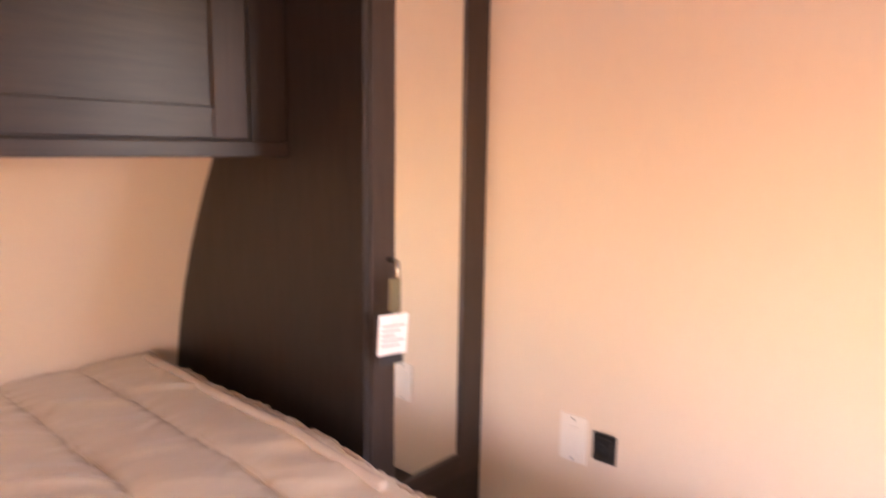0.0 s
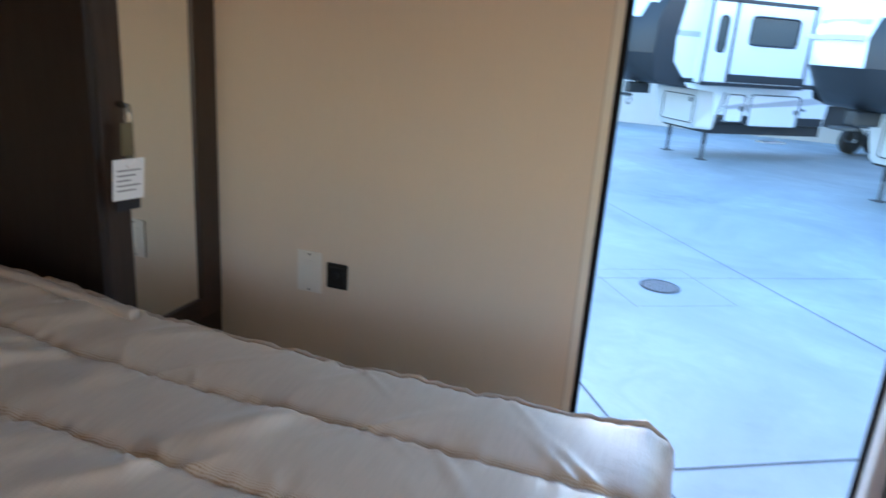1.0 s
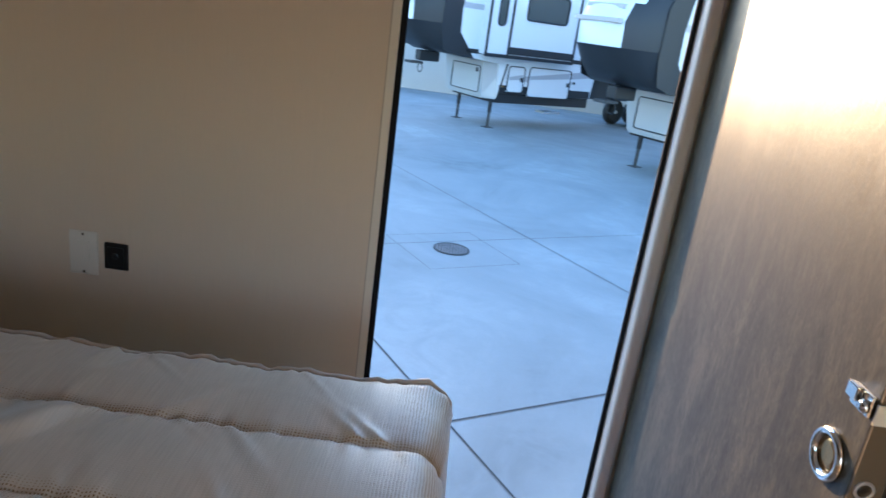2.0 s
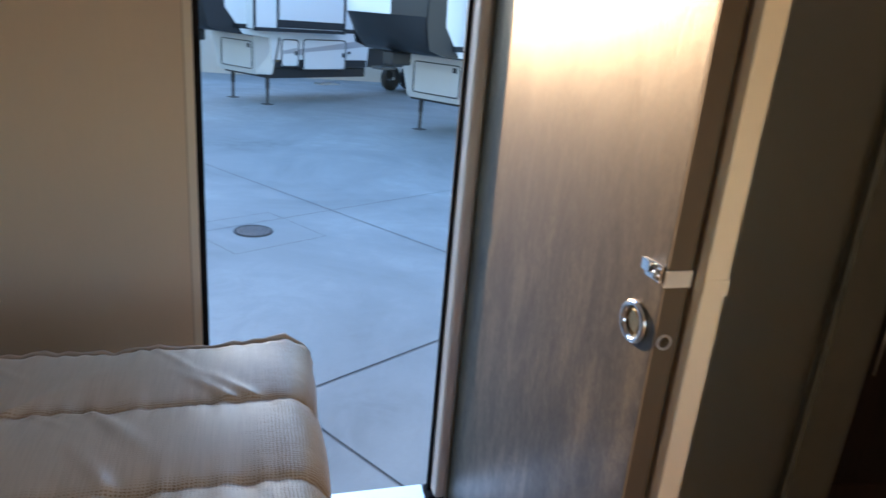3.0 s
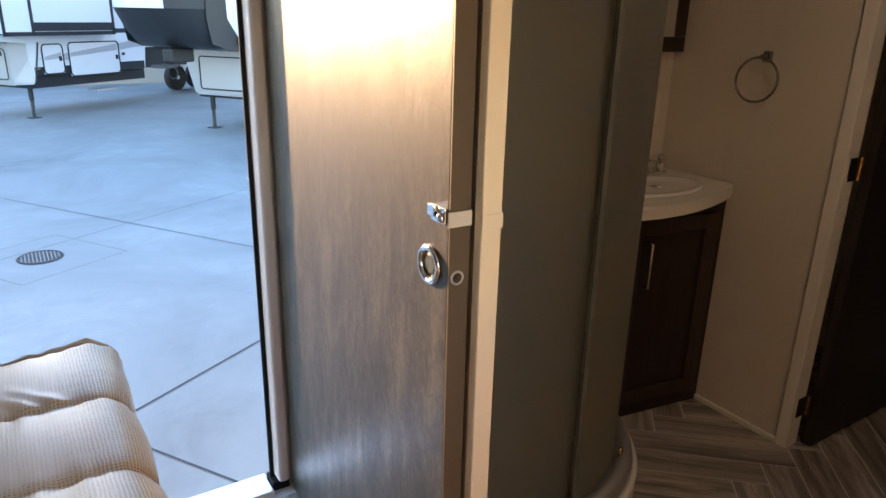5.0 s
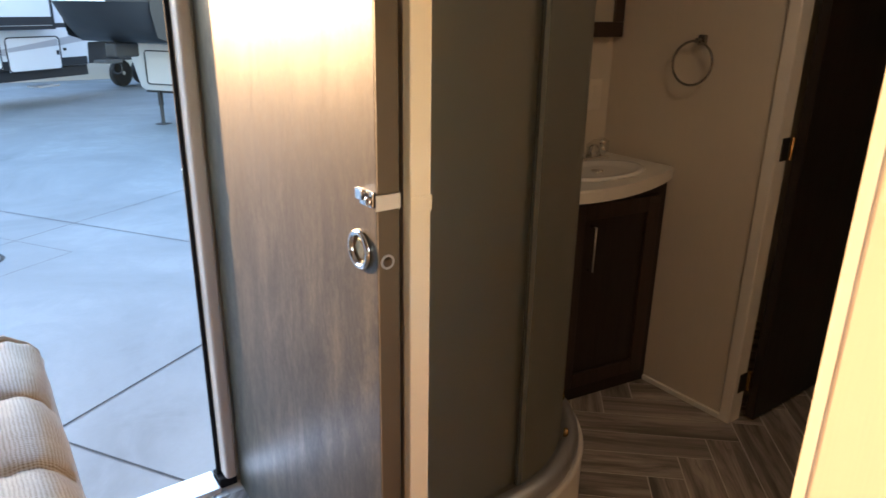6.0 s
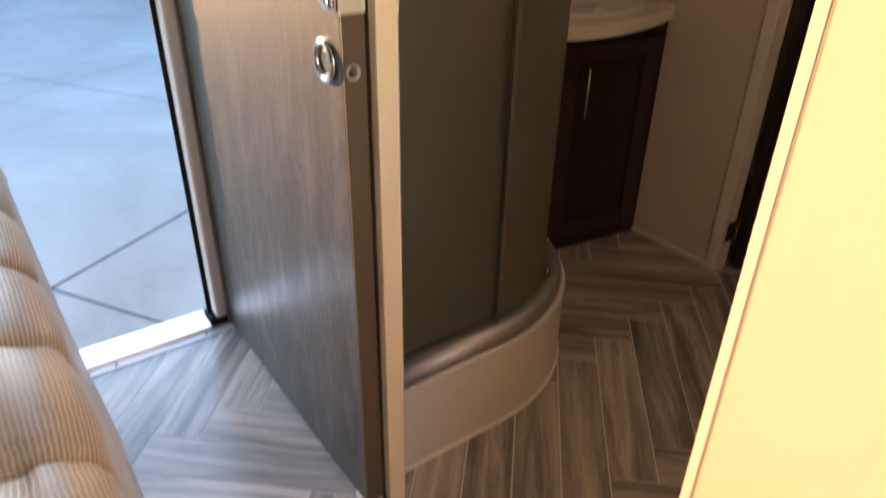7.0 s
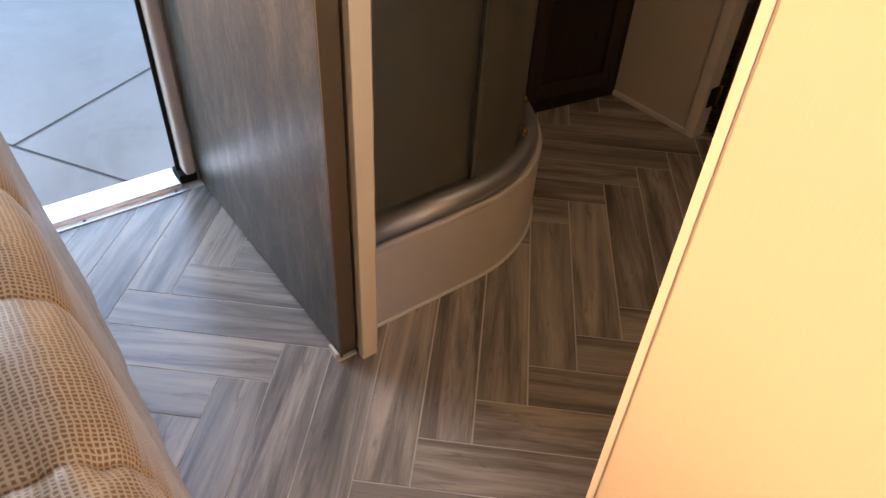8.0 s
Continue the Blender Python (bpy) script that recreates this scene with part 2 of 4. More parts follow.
drop.inputs[1].default_value, drop.inputs[2].default_value = 0.36, 0.48
patchy = noise_tex(nt, coords(nt, (5, 5, 1), "UV"), 1.0, 2)
loose = calc(nt, "MAXIMUM", calc(nt, "MULTIPLY", stitch.outputs[0], calc(nt, "MULTIPLY", patchy, 0.95)), drop.outputs[0])
hole = calc(nt, "MULTIPLY", hole, calc(nt, "ADD", 0.42, calc(nt, "MULTIPLY", loose, 0.58)))
gap = ramp(nt, hole, [(0.35, (0, 0, 0)), (0.52, (0.95, 0.95, 0.95))])
thread = blend(nt, noise_tex(nt, coords(nt, (300, 14, 1), "UV"), 1.0, 3), (0.42, 0.352, 0.258), (0.6, 0.515, 0.39))
nt.links.new(blend(nt, gap, thread, (0.19, 0.105, 0.03)), b.inputs["Base Color"])
b.inputs["Sheen Weight"].default_value = 0.4
b.inputs["Sheen Roughness"].default_value = 0.35
b.inputs["Sheen Tint"].default_value = (1.0, 0.96, 0.9, 1)
bumped(nt, b, calc(nt, "SUBTRACT", 1.0, hole), 0.35, 0.0008)
STRIP = plain("pale_seal_strip", (0.11, 0.12, 0.105), 0.3, spread=0.05)
JAMB = plain("pink_cream_jamb", (0.62, 0.52, 0.46), 0.45, spread=0.06, bump=0.03)
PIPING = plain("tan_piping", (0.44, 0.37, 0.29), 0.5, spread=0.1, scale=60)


# ---- building blocks ----
def mesh_of(bm, name, material, smooth=False):
    me = bpy.data.meshes.new(name)
    bmesh.ops.recalc_face_normals(bm, faces=bm.faces)
    bm.to_mesh(me)
    bm.free()
    for m in material if isinstance(material, (list, tuple)) else [material]:
        me.materials.append(m)
    if smooth:
        me.polygons.foreach_set("use_smooth", [True] * len(me.polygons))
    return me


def part(name, bm, material, parent, label="", smooth=False):
    root = parent
    while root.parent:
        root = root.parent
    bm.transform(root.matrix_basis.inverted())
    ob = new(name, mesh_of(bm, name, material, smooth))
    ob.parent = parent
    return tagged(ob, label)


def thing(name, label, category, group="", kind="", at=None):
    return tagged(place(new(name), at), label, category, group, kind)


def place(ob, m):
    if m is not None:
        ob.matrix_basis = m
    return ob


def solid(name, bm, material, label="", category="", kind="", smooth=False, group=""):
    return tagged(new(name, mesh_of(bm, name, material, smooth)), label, category, group, kind)


def box(x0, x1, y0, y1, z0, z1, bevel=0.0, seg=2, bm=None):
    bm = bm or bmesh.new()
    made = bmesh.ops.create_cube(bm, size=1.0)["verts"]
    for v in made:
        v.co = Vector(((x0, x1)[v.co.x > 0], (y0, y1)[v.co.y > 0], (z0, z1)[v.co.z > 0]))
    if bevel:
        edges = list({e for v in made for e in v.link_edges})
        bmesh.ops.bevel(bm, geom=edges, offset=bevel, segments=seg, affect="EDGES", profile=0.6)
    return bm


def tube(points, radius, sides=8, closed=False, bm=None):
    bm = bm or bmesh.new()
    pts, rings = [Vector(p) for p in points], []
    n = len(pts)
    up = Vector((0.03, 0.05, 1.0))
    for i, p in enumerate(pts):
        a, c = (pts[i - 1], pts[(i + 1) % n]) if closed else (pts[max(0, i - 1)], pts[min(n - 1, i + 1)])
        d = (c - a).normalized()
        side = d.cross(up if abs(d.z) < 0.95 else Vector((1, 0.1, 0))).normalized()
        over = side.cross(d)
        rings.append([bm.verts.new(p + radius * (math.cos(k) * side + math.sin(k) * over)) for k in np.linspace(0, 2 * math.pi, sides, endpoint=False)])
    for i in range(n if closed else n - 1):
        r, s = rings[i], rings[(i + 1) % n]
        for k in range(sides):
            bm.faces.new((r[k], r[(k + 1) % sides], s[(k + 1) % sides], s[k]))
    if not closed:
        bm.faces.new(rings[0][::-1])
        bm.faces.new(rings[-1])
    return bm


def prism(outline, z0, z1, bevel=0.0, bm=None):
    bm = bm or bmesh.new()
    lo, hi = [bm.verts.new((x, y, z0)) for x, y in outline], [bm.verts.new((x, y, z1)) for x, y in outline]
    n = len(outline)
    top = bm.faces.new(hi)
    bm.faces.new(lo[::-1])
    for i in range(n):
        bm.faces.new((lo[i], lo[(i + 1) % n], hi[(i + 1) % n], hi[i]))
    if bevel:
        bmesh.ops.bevel(bm, geom=list(top.edges), offset=bevel, segments=2, affect="EDGES")
    return bm


def lathe(profile, sides=24, bm=None, m=None):
    """Turns (radius, height) pairs about z."""
    bm = bm or bmesh.new()
    rings = [[bm.verts.new((r * math.cos(a), r * math.sin(a), h)) for a in np.linspace(0, 2 * math.pi, sides, endpoint=False)] for r, h in profile]
    for r, s in zip(rings, rings[1:]):
        for k in range(sides):
            bm.faces.new((r[k], r[(k + 1) % sides], s[(k + 1) % sides], s[k]))
    bm.faces.new(rings[0][::-1])
    bm.faces.new(rings[-1])
    if m is not None:
        bm.transform(m)
    return bm

# ---- the shell of the trailer ----
YW, CEILZ, GROUND = 1.6, 1.98, -0.88          # inner face of the door-side wall, ceiling, yard
DX0, DZ = 0.266, 1.9                # rough opening of the entry door
HEADX = -1.6


def head_x(z):
    """The curved front wall behind the bed: its x at a height."""
    return -1.54 + 0.30 * max(0.0, z - 0.72) ** 2 / 0.88 ** 2 * 1.0 + max(0.0, z - 0.75) * 0.12


# wall with the entry door opening, in three runs
solid("wall_north", box(HEADX - 0.2, DX0, YW, YW + 0.05, -0.2, CEILZ), WALL, "beige linen-textured wall panel beside the entry door", "wall", "structure")
solid("wall_north", box(DX0, 0.9145, YW, YW + 0.05, DZ, CEILZ), WALL, "beige wall panel over the entry door", "wall", "structure")
bm = box(0.9145, 0.9545, YW + 0.0285, YW + 0.05, -0.2, CEILZ)
box(0.9545, 4.2, YW, YW + 0.05, -0.2, CEILZ, bm=bm)
solid("wall_north", bm, BATH, "cream bathroom side wall", "wall", "structure")
bm = box(HEADX - 0.2, WX0, -0.95, -0.9, -0.2, CEILZ)
box(WX1, 4.2, -0.95, -0.9, -0.2, CEILZ, bm=bm)
box(WX0, WX1, -0.95, -0.9, -0.2, WZ0, bm=bm)
box(WX0, WX1, -0.95, -0.9, WZ1, CEILZ, bm=bm)
solid("wall_south", bm, WALL, "beige wall panel with an added window opening across the bed", "wall", "structure")
# unseen window, added to go with the fill lamp
side = thing("window_1", "unseen side window added for fill light, with a dark aluminium frame", "window", kind="structure", at=pose((WX0 + WX1) / 2, -0.925, WZ0))
for fx0, fx1, fz0, fz1 in ((WX0 - 0.03, WX0 + 0.004, WZ0 - 0.03, WZ1 + 0.03), (WX1 - 0.004, WX1 + 0.03, WZ0 - 0.03, WZ1 + 0.03),
                           (WX0 + 0.004, WX1 - 0.004, WZ0 - 0.03, WZ0 + 0.004), (WX0 + 0.004, WX1 - 0.004, WZ1 - 0.004, WZ1 + 0.03)):
    part("window_frame", box(fx0, fx1, -0.8985, -0.885, fz0, fz1, 0.003), GELBLACK, side)
solid("ceiling", box(HEADX - 0.2, 4.2, -0.95, YW + 0.05, CEILZ, CEILZ + 0.06), CEIL, "white vinyl ceiling panel", "ceiling", "structure")
bm = bmesh.new()
zs = np.linspace(-0.2, CEILZ, 26)
cols = [[bm.verts.new((head_x(z), y, z)) for z in zs] + [bm.verts.new((HEADX - 0.2, y, z)) for z in zs[::-1]] for y in (-0.9, YW)]
for i in range(len(cols[0])):
    j = (i + 1) % len(cols[0])
    bm.faces.new((cols[0][i], cols[0][j], cols[1][j], cols[1][i]))
bm.faces.new(cols[0]), bm.faces.new(cols[1][::-1])
solid("wall_west", bm, WALL, "beige front wall that curves forward above the bed head", "wall", "structure")
solid("wall_east", box(4.2, 4.26, -0.95, YW + 0.05, -0.2, CEILZ), BATH, "plain cream end wall", "wall", "structure")
solid("floor", box(HEADX - 0.2, 4.2, -0.95, YW + 0.05, -0.16, -0.001), GROUT, "pale grout bed under the plank floor", "floor", "structure")

# partition between bedroom and bathroom
solid("wall_partition", box(1.0, 1.045, 0.744, YW, 0, CEILZ), WALL, "beige partition behind the open sliding door", "wall", "structure")
solid("wall_partition", box(1.0, 1.05, -0.9, 0.090, 0, CEILZ), WALL, "beige partition in warm sunlight beside the bathroom doorway", "wall", "structure")
solid("wall_partition", box(1.0, 1.05, 0.090, 0.744, 1.92, CEILZ), WALL, "beige partition head over the bathroom doorway", "wall", "structure")
solid("trim", box(0.992, 1.030, 0.722, 0.7435, 0.0, 1.92, 0.003), CREAM, "cream end post of the shower partition", "post", "structure")
solid("trim", box(0.9994, 1.0506, 0.0925, 0.104, 0.0, 1.92, 0.0004), TRIM, "cream corner moulding on the partition edge", "moulding", "structure")
# groove line drawn as a flush strip, its shade put into the brown
solid("trim", box(0.9998, 1.03, 0.090, 0.0925, 0.0, 1.92), PIPING, "thin flush brown strip, the groove's shade beside the corner moulding as colour", "moulding", "structure")
# bathroom end wall with its doorway
solid("wall_bath", box(2.446, 2.49, 0.967, YW, 0, CEILZ), BATH, "cream bathroom wall with a towel ring", "wall", "structure")
solid("wall_bath", box(2.446, 2.49, -0.9, 0.2, 0, CEILZ), BATH, "cream bathroom wall", "wall", "structure")
solid("wall_bath", box(2.446, 2.49, 0.2, 0.967, 1.9, CEILZ), BATH, "cream wall over the inner doorway", "wall", "structure")
solid("trim", box(2.434, 2.5, 0.927, 0.967, 0.0, 1.9, 0.004), WHITE, "white door casing", "casing", "structure")
solid("baseboard", box(2.434, 2.446, 0.967, 1.298, 0.0, 0.02, 0.004), WHITE, "narrow white base moulding", "baseboard", "structure")

# entry door opening: frame, seals, threshold
solid("trim", box(DX0, 0.285, YW - 0.002, YW + 0.05, -0.02, DZ, 0.001), TRIM, "cream wall edge strip at the entry door", "moulding", "structure")
solid("trim", box(0.2635, 0.266, YW - 0.0012, YW, 0.0, DZ), PIPING, "thin dark joint line in the wall edge", "moulding", "structure")
frame_ob = tagged(new("door_1"), "black-sealed metal frame of the open entry door", "door frame", kind="structure")
part("seal", box(0.285, 0.300, YW - 0.004, YW + 0.003, -0.02, DZ, 0.003), BLACK, frame_ob, "black rubber seal")
part("seal", box(0.902, 0.914, YW + 0.02, YW + 0.03, 0.0, DZ, 0.003), BLACK, frame_ob, "black rubber seal")
part("seal", box(0.302, 0.895, YW - 0.008, YW + 0.062, DZ - 0.014, DZ, 0.003), BLACK, frame_ob, "black rubber seal")
part("jamb", box(0.914, 0.9495, YW - 0.026, YW + 0.028, 0.03, DZ, 0.014, 4), JAMB, frame_ob, "rounded pale pink-cream jamb moulding")
part("jamb_foot", box(0.899, 0.9495, YW - 0.012, YW + 0.05, 0.0, 0.03, 0.003), BLACK, frame_ob, "black jamb foot")
part("strike_plate", box(0.8995, 0.9022, YW + 0.0205, YW + 0.0295, 0.895, 0.945, 0.001), CHROME, frame_ob, "small chrome strike plate")
threshold = thing("threshold", "bright aluminium threshold strip under the entry door", "threshold", at=pose(0.6, 1.6, 0))
part("plate", box(0.302, 0.897, 1.57, 1.665, -0.003, 0.018, 0.004), ALU, threshold)
part("lip", box(0.286, 0.91, 1.548, 1.57, -0.003, 0.004, 0.0015), ALU, threshold, "thin inner lip")
for x in (0.34, 0.62, 0.872):
    part("screw", lathe([(0.005, 0.003), (0.005, 0.0055), (0.003, 0.0065)], 10, m=Matrix.Translation((x, 1.559, 0))), NICKEL, threshold)

# ---- bedroom: wardrobe, overhead cabinet, bed ----
XW = -0.70
wardrobe = thing("wardrobe", "dark espresso wardrobe with a tall mirrored door", "wardrobe", at=pose(-1.0, 1.4, 0.0))
bm = bmesh.new()
zs = np.linspace(0.0, CEILZ, 22)
lo, hi = [], []
outl = [(head_x(z) + 0.001, z) for z in zs] + [(XW - 0.003, CEILZ), (XW - 0.003, 0.0)]
for y, store in ((1.196, lo), (1.211, hi)):
    store += [bm.verts.new((x, y, z)) for x, z in outl]
bm.faces.new(lo), bm.faces.new(hi[::-1])
for i in range(len(lo)):
    j = (i + 1) % len(lo)
    bm.faces.new((lo[i], lo[j], hi[j], hi[i]))
part("side_panel", bm, ESPRESSO, wardrobe, "smooth dark brown side panel")
part("back", box(XW - 0.03, XW - 0.022, 1.211, YW - 0.001, 0.0, CEILZ - 0.001), ESPRESSO, wardrobe)
part("stile", box(XW - 0.022, XW, 1.1965, 1.2145, 0.0, CEILZ - 0.001, 0.002), ESPRESSO, wardrobe)
part("base", box(XW - 0.022, XW - 0.002, 1.2155, YW - 0.001, 0.0, 0.60, 0.002), ESPRESSO, wardrobe)
wdoor = part("door", box(XW - 0.02, XW + 0.002, 1.216, 1.285, 0.602, CEILZ - 0.02, 0.003), ESPRESSO_STILE, wardrobe, "dark brown framed mirror door")
part("door_stile", box(XW - 0.02, XW + 0.002, 1.515, YW - 0.004, 0.602, CEILZ - 0.02, 0.003), ESPRESSO_STILE, wdoor)
part("door_rail", box(XW - 0.02, XW + 0.002, 1.2855, 1.5145, 0.602, 0.657, 0.003), ESPRESSO_X, wdoor)
part("door_rail", box(XW - 0.02, XW + 0.002, 1.2855, 1.5145, 1.88, CEILZ - 0.02, 0.003), ESPRESSO_X, wdoor)
part("mirror", box(XW - 0.016, XW - 0.006, 1.2855, 1.5145, 0.6575, 1.8795), MIRROR, wdoor, "clear silvered mirror")
bm = tube([(XW + 0.002, 1.266, 1.185), (XW + 0.028, 1.266, 1.183), (XW + 0.03, 1.266, 1.16), (XW + 0.03, 1.266, 1.08), (XW + 0.028, 1.266, 1.052), (XW + 0.002, 1.266, 1.05)], 0.0065, 8)
part("handle", bm, NICKEL, wdoor, "dark metal bow handle", True)
tag = thing("hang_tag", "white paper tag on a string over the wardrobe handle", "tag", at=pose(XW + 0.036, 1.25, 0.96))
bm = box(-0.0006, 0.0006, -0.036, 0.036, -0.045, 0.045, 0.0002, 1)
bm.transform(pose(XW + 0.04, 1.243, 1.032, 0, 6, -14))
part("card", bm, PAPER, tag)
bm = box(-0.0006, 0.0006, -0.03, 0.03, -0.02, 0.02, 0.0002, 1)
bm.transform(pose(XW + 0.030, 1.249, 0.982, 0, 2, -8))
part("backing_card", bm, SOCKET, tag, "black card behind")
for i in range(5):
    bm = box(0.0, 0.0004, -0.027, 0.027 - 0.011 * (i % 3), -0.0017, 0.0017)
    bm.transform(pose(XW + 0.04, 1.243, 1.032, 0, 6, -14) @ pose(0.0007, 0, 0.02 - 0.011 * i))
    part("print_line", bm, INK, tag)
part("string", tube([(XW + 0.034, 1.250, 1.150), (XW + 0.037, 1.256, 1.110), (XW + 0.041, 1.258, 1.080), (XW + 0.041, 1.250, 1.058)], 0.0022, 6), TWINE, tag)
part("loop", tube([(XW + 0.034, 1.250, 1.150), (XW + 0.037, 1.242, 1.110), (XW + 0.041, 1.244, 1.080), (XW + 0.041, 1.250, 1.058)], 0.0022, 6), TWINE, tag)
part("ribbon", tube([(XW + 0.041, 1.258, 1.060), (XW + 0.045, 1.263, 1.068), (XW + 0.047, 1.250, 1.070), (XW + 0.045, 1.238, 1.060)], 0.006, 8), PAPER, tag, "white plastic tie")

bm = box(-0.003, 0.003, -0.013, 0.013, -0.035, 0.035, 0.002)
bm.transform(pose(XW + 0.034, 1.252, 1.115, 0, 3, -10))
part("pouch", bm, TWINE, tag, "olive patterned key pouch")

solid("ledge", box(XW + 0.0025, 0.1, 1.50, YW - 0.001, 0.0, 0.487, 0.004), ESPRESSO_X, "dark brown low ledge along the wall beside the bed", "ledge")

cab = thing("overhead_cabinet", "dark espresso cabinet with framed doors above the bed head", "cabinet", at=pose(-1.1, 0.4, 1.40))
CX = -0.965
bm = bmesh.new()
prof = [(CX, 1.40), (CX, CEILZ - 0.001)] + [(head_x(z) + 0.002, z) for z in np.linspace(CEILZ - 0.001, 1.40, 10)]
a, c = [bm.verts.new((x, -0.6, z)) for x, z in prof], [bm.verts.new((x, 1.195, z)) for x, z in prof]
bm.faces.new(a), bm.faces.new(c[::-1])
for i in range(len(prof)):
    j = (i + 1) % len(prof)
    bm.faces.new((a[i], a[j], c[j], c[i]))
part("body", bm, ESPRESSO, cab)
part("bottom_rail", box(CX, CX + 0.012, -0.6, 1.195, 1.398, 1.432, 0.003), ESPRESSO_X, cab)
for y0, y1 in ((0.30, 1.088), (-0.52, 0.27)):
    d = part("door", box(CX + 0.001, CX + 0.012, y0 + 0.07, y1 - 0.07, 1.50, 1.87), ESPRESSO_X, cab, "recessed centre panel")
    part("rail", box(CX + 0.001, CX + 0.021, y0 + 0.0805, y1 - 0.0805, 1.436, 1.502, 0.003), ESPRESSO_X, d)
    part("rail", box(CX + 0.001, CX + 0.021, y0 + 0.0805, y1 - 0.0805, 1.87, 1.94, 0.003), ESPRESSO_X, d)
    part("stile", box(CX + 0.001, CX + 0.021, y1 - 0.08, y1, 1.436, 1.94, 0.003), ESPRESSO_STILE, d)
    part("stile", box(CX + 0.001, CX + 0.021, y0, y0 + 0.08, 1.436, 1.94, 0.003), ESPRESSO_STILE, d)
part("end_stile", box(CX + 0.001, CX + 0.009, 1.10, 1.194, 1.433, CEILZ - 0.01, 0.002), ESPRESSO, cab)

# wall plates
sw = thing("wall_switch_plate", "ivory blank wall plate on the beige wall", "wall plate", at=pose(-0.424, YW, 0.76))
part("plate", box(-0.459, -0.389, YW - 0.006, YW, 0.704, 0.816, 0.003), PLATE, sw)
part("rocker", box(-0.440, -0.408, YW - 0.009, YW - 0.006, 0.728, 0.792, 0.002), PLATE, sw)
for z in (0.712, 0.808):
    part("screw", box(-0.4265, -0.4215, YW - 0.0075, YW - 0.006, z - 0.0025, z + 0.0025, 0.001), NICKEL, sw)
so = thing("power_socket", "small square black socket beside the ivory plate", "socket", at=pose(-0.343, YW, 0.76))
part("plate", box(-0.373, -0.314, YW - 0.007, YW, 0.727, 0.795, 0.004), SOCKET, so)
part("flap", box(-0.364, -0.323, YW - 0.011, YW - 0.007, 0.738, 0.786, 0.003), SOCKET, so)
part("nub", lathe([(0.008, 0), (0.008, 0.002), (0.006, 0.003)], 14, m=Matrix.Translation((-0.343, YW - 0.011, 0.764)) @ pose(0, 0, 0, 90)), SOCKET, so)

# the bed: boxed base, mattress cover with quilted channels that roll over the foot
BX, BY0, BY1, BZ, R = 0.436, -0.36, 1.068, 0.818, 0.06      # where the flat top ends, its height, edge radius
PITCH = 0.187


def cover(a, b, fold=0.0):
    """A point of the quilt from its flat coordinates a (to the foot) and b (across)."""
    ox, oy = max(0.0, a - BX), (b - BY1 if b > BY1 else (b - BY0 if b < BY0 else 0.0))
    d = math.hypot(ox, oy)
    run = R * math.pi / 2
    if d <= 0:
        h = g = 0.0
    elif d < run:
        h, g = R * math.sin(d / R), R * (1 - math.cos(d / R))
    else:
        h, g = R + 0.09 * (d - run), R + (d - run)
    nx, ny = (ox / d, oy / d) if d > 0 else (0, 0)
    out = min(1.0, d / run)
    up = math.sqrt(1 - out * out) if out < 1 else 0.0
    k = (BY1 + 0.028 - b) / PITCH
    f = abs(k - round(k)) * PITCH                        # distance to the nearest seam
    puff = 0.008 * (1 - math.exp(-f / 0.009)) + 0.006 * (1 - math.exp(-(f / 0.05) ** 2)) - 0.012
    rib = noise.noise(Vector((a * 9, round(k - 0.5) * 7.3, 0))) * 0.006 * math.exp(-f / 0.05)
    wave = 0.007 * noise.noise(Vector((a * 2.3, b * 2.3, 9.0)))
    u = min(1.0, max(0.0, (-a - 0.45) / 0.4))
    sag = 0.026 * u * u * (3 - 2 * u)
    pucker = (0.009 if round(k) == 0 else 0.0075) * noise.noise(Vector((a * 52, round(k) * 3.1, 1.7))) * math.exp(-f / 0.022)
    ear = 0.022 * math.exp(-((a - BX - 0.05) ** 2 + (b - BY1 - 0.05) ** 2) / 0.0030)
    flat = 0.5 + 0.5 * min(1.0, max(0.0, (a + 1.0) / 0.5))          # the quilt lies flatter at the head
    puff *= flat
    bulge = puff + rib + wave + pucker + ear + fold
    return Vector(((a if ox == 0 else BX) + nx * h + bulge * nx * out, (b if oy == 0 else (BY1 if oy > 0 else BY0)) + ny * h + bulge * ny * out, BZ - g + bulge * up + sag))


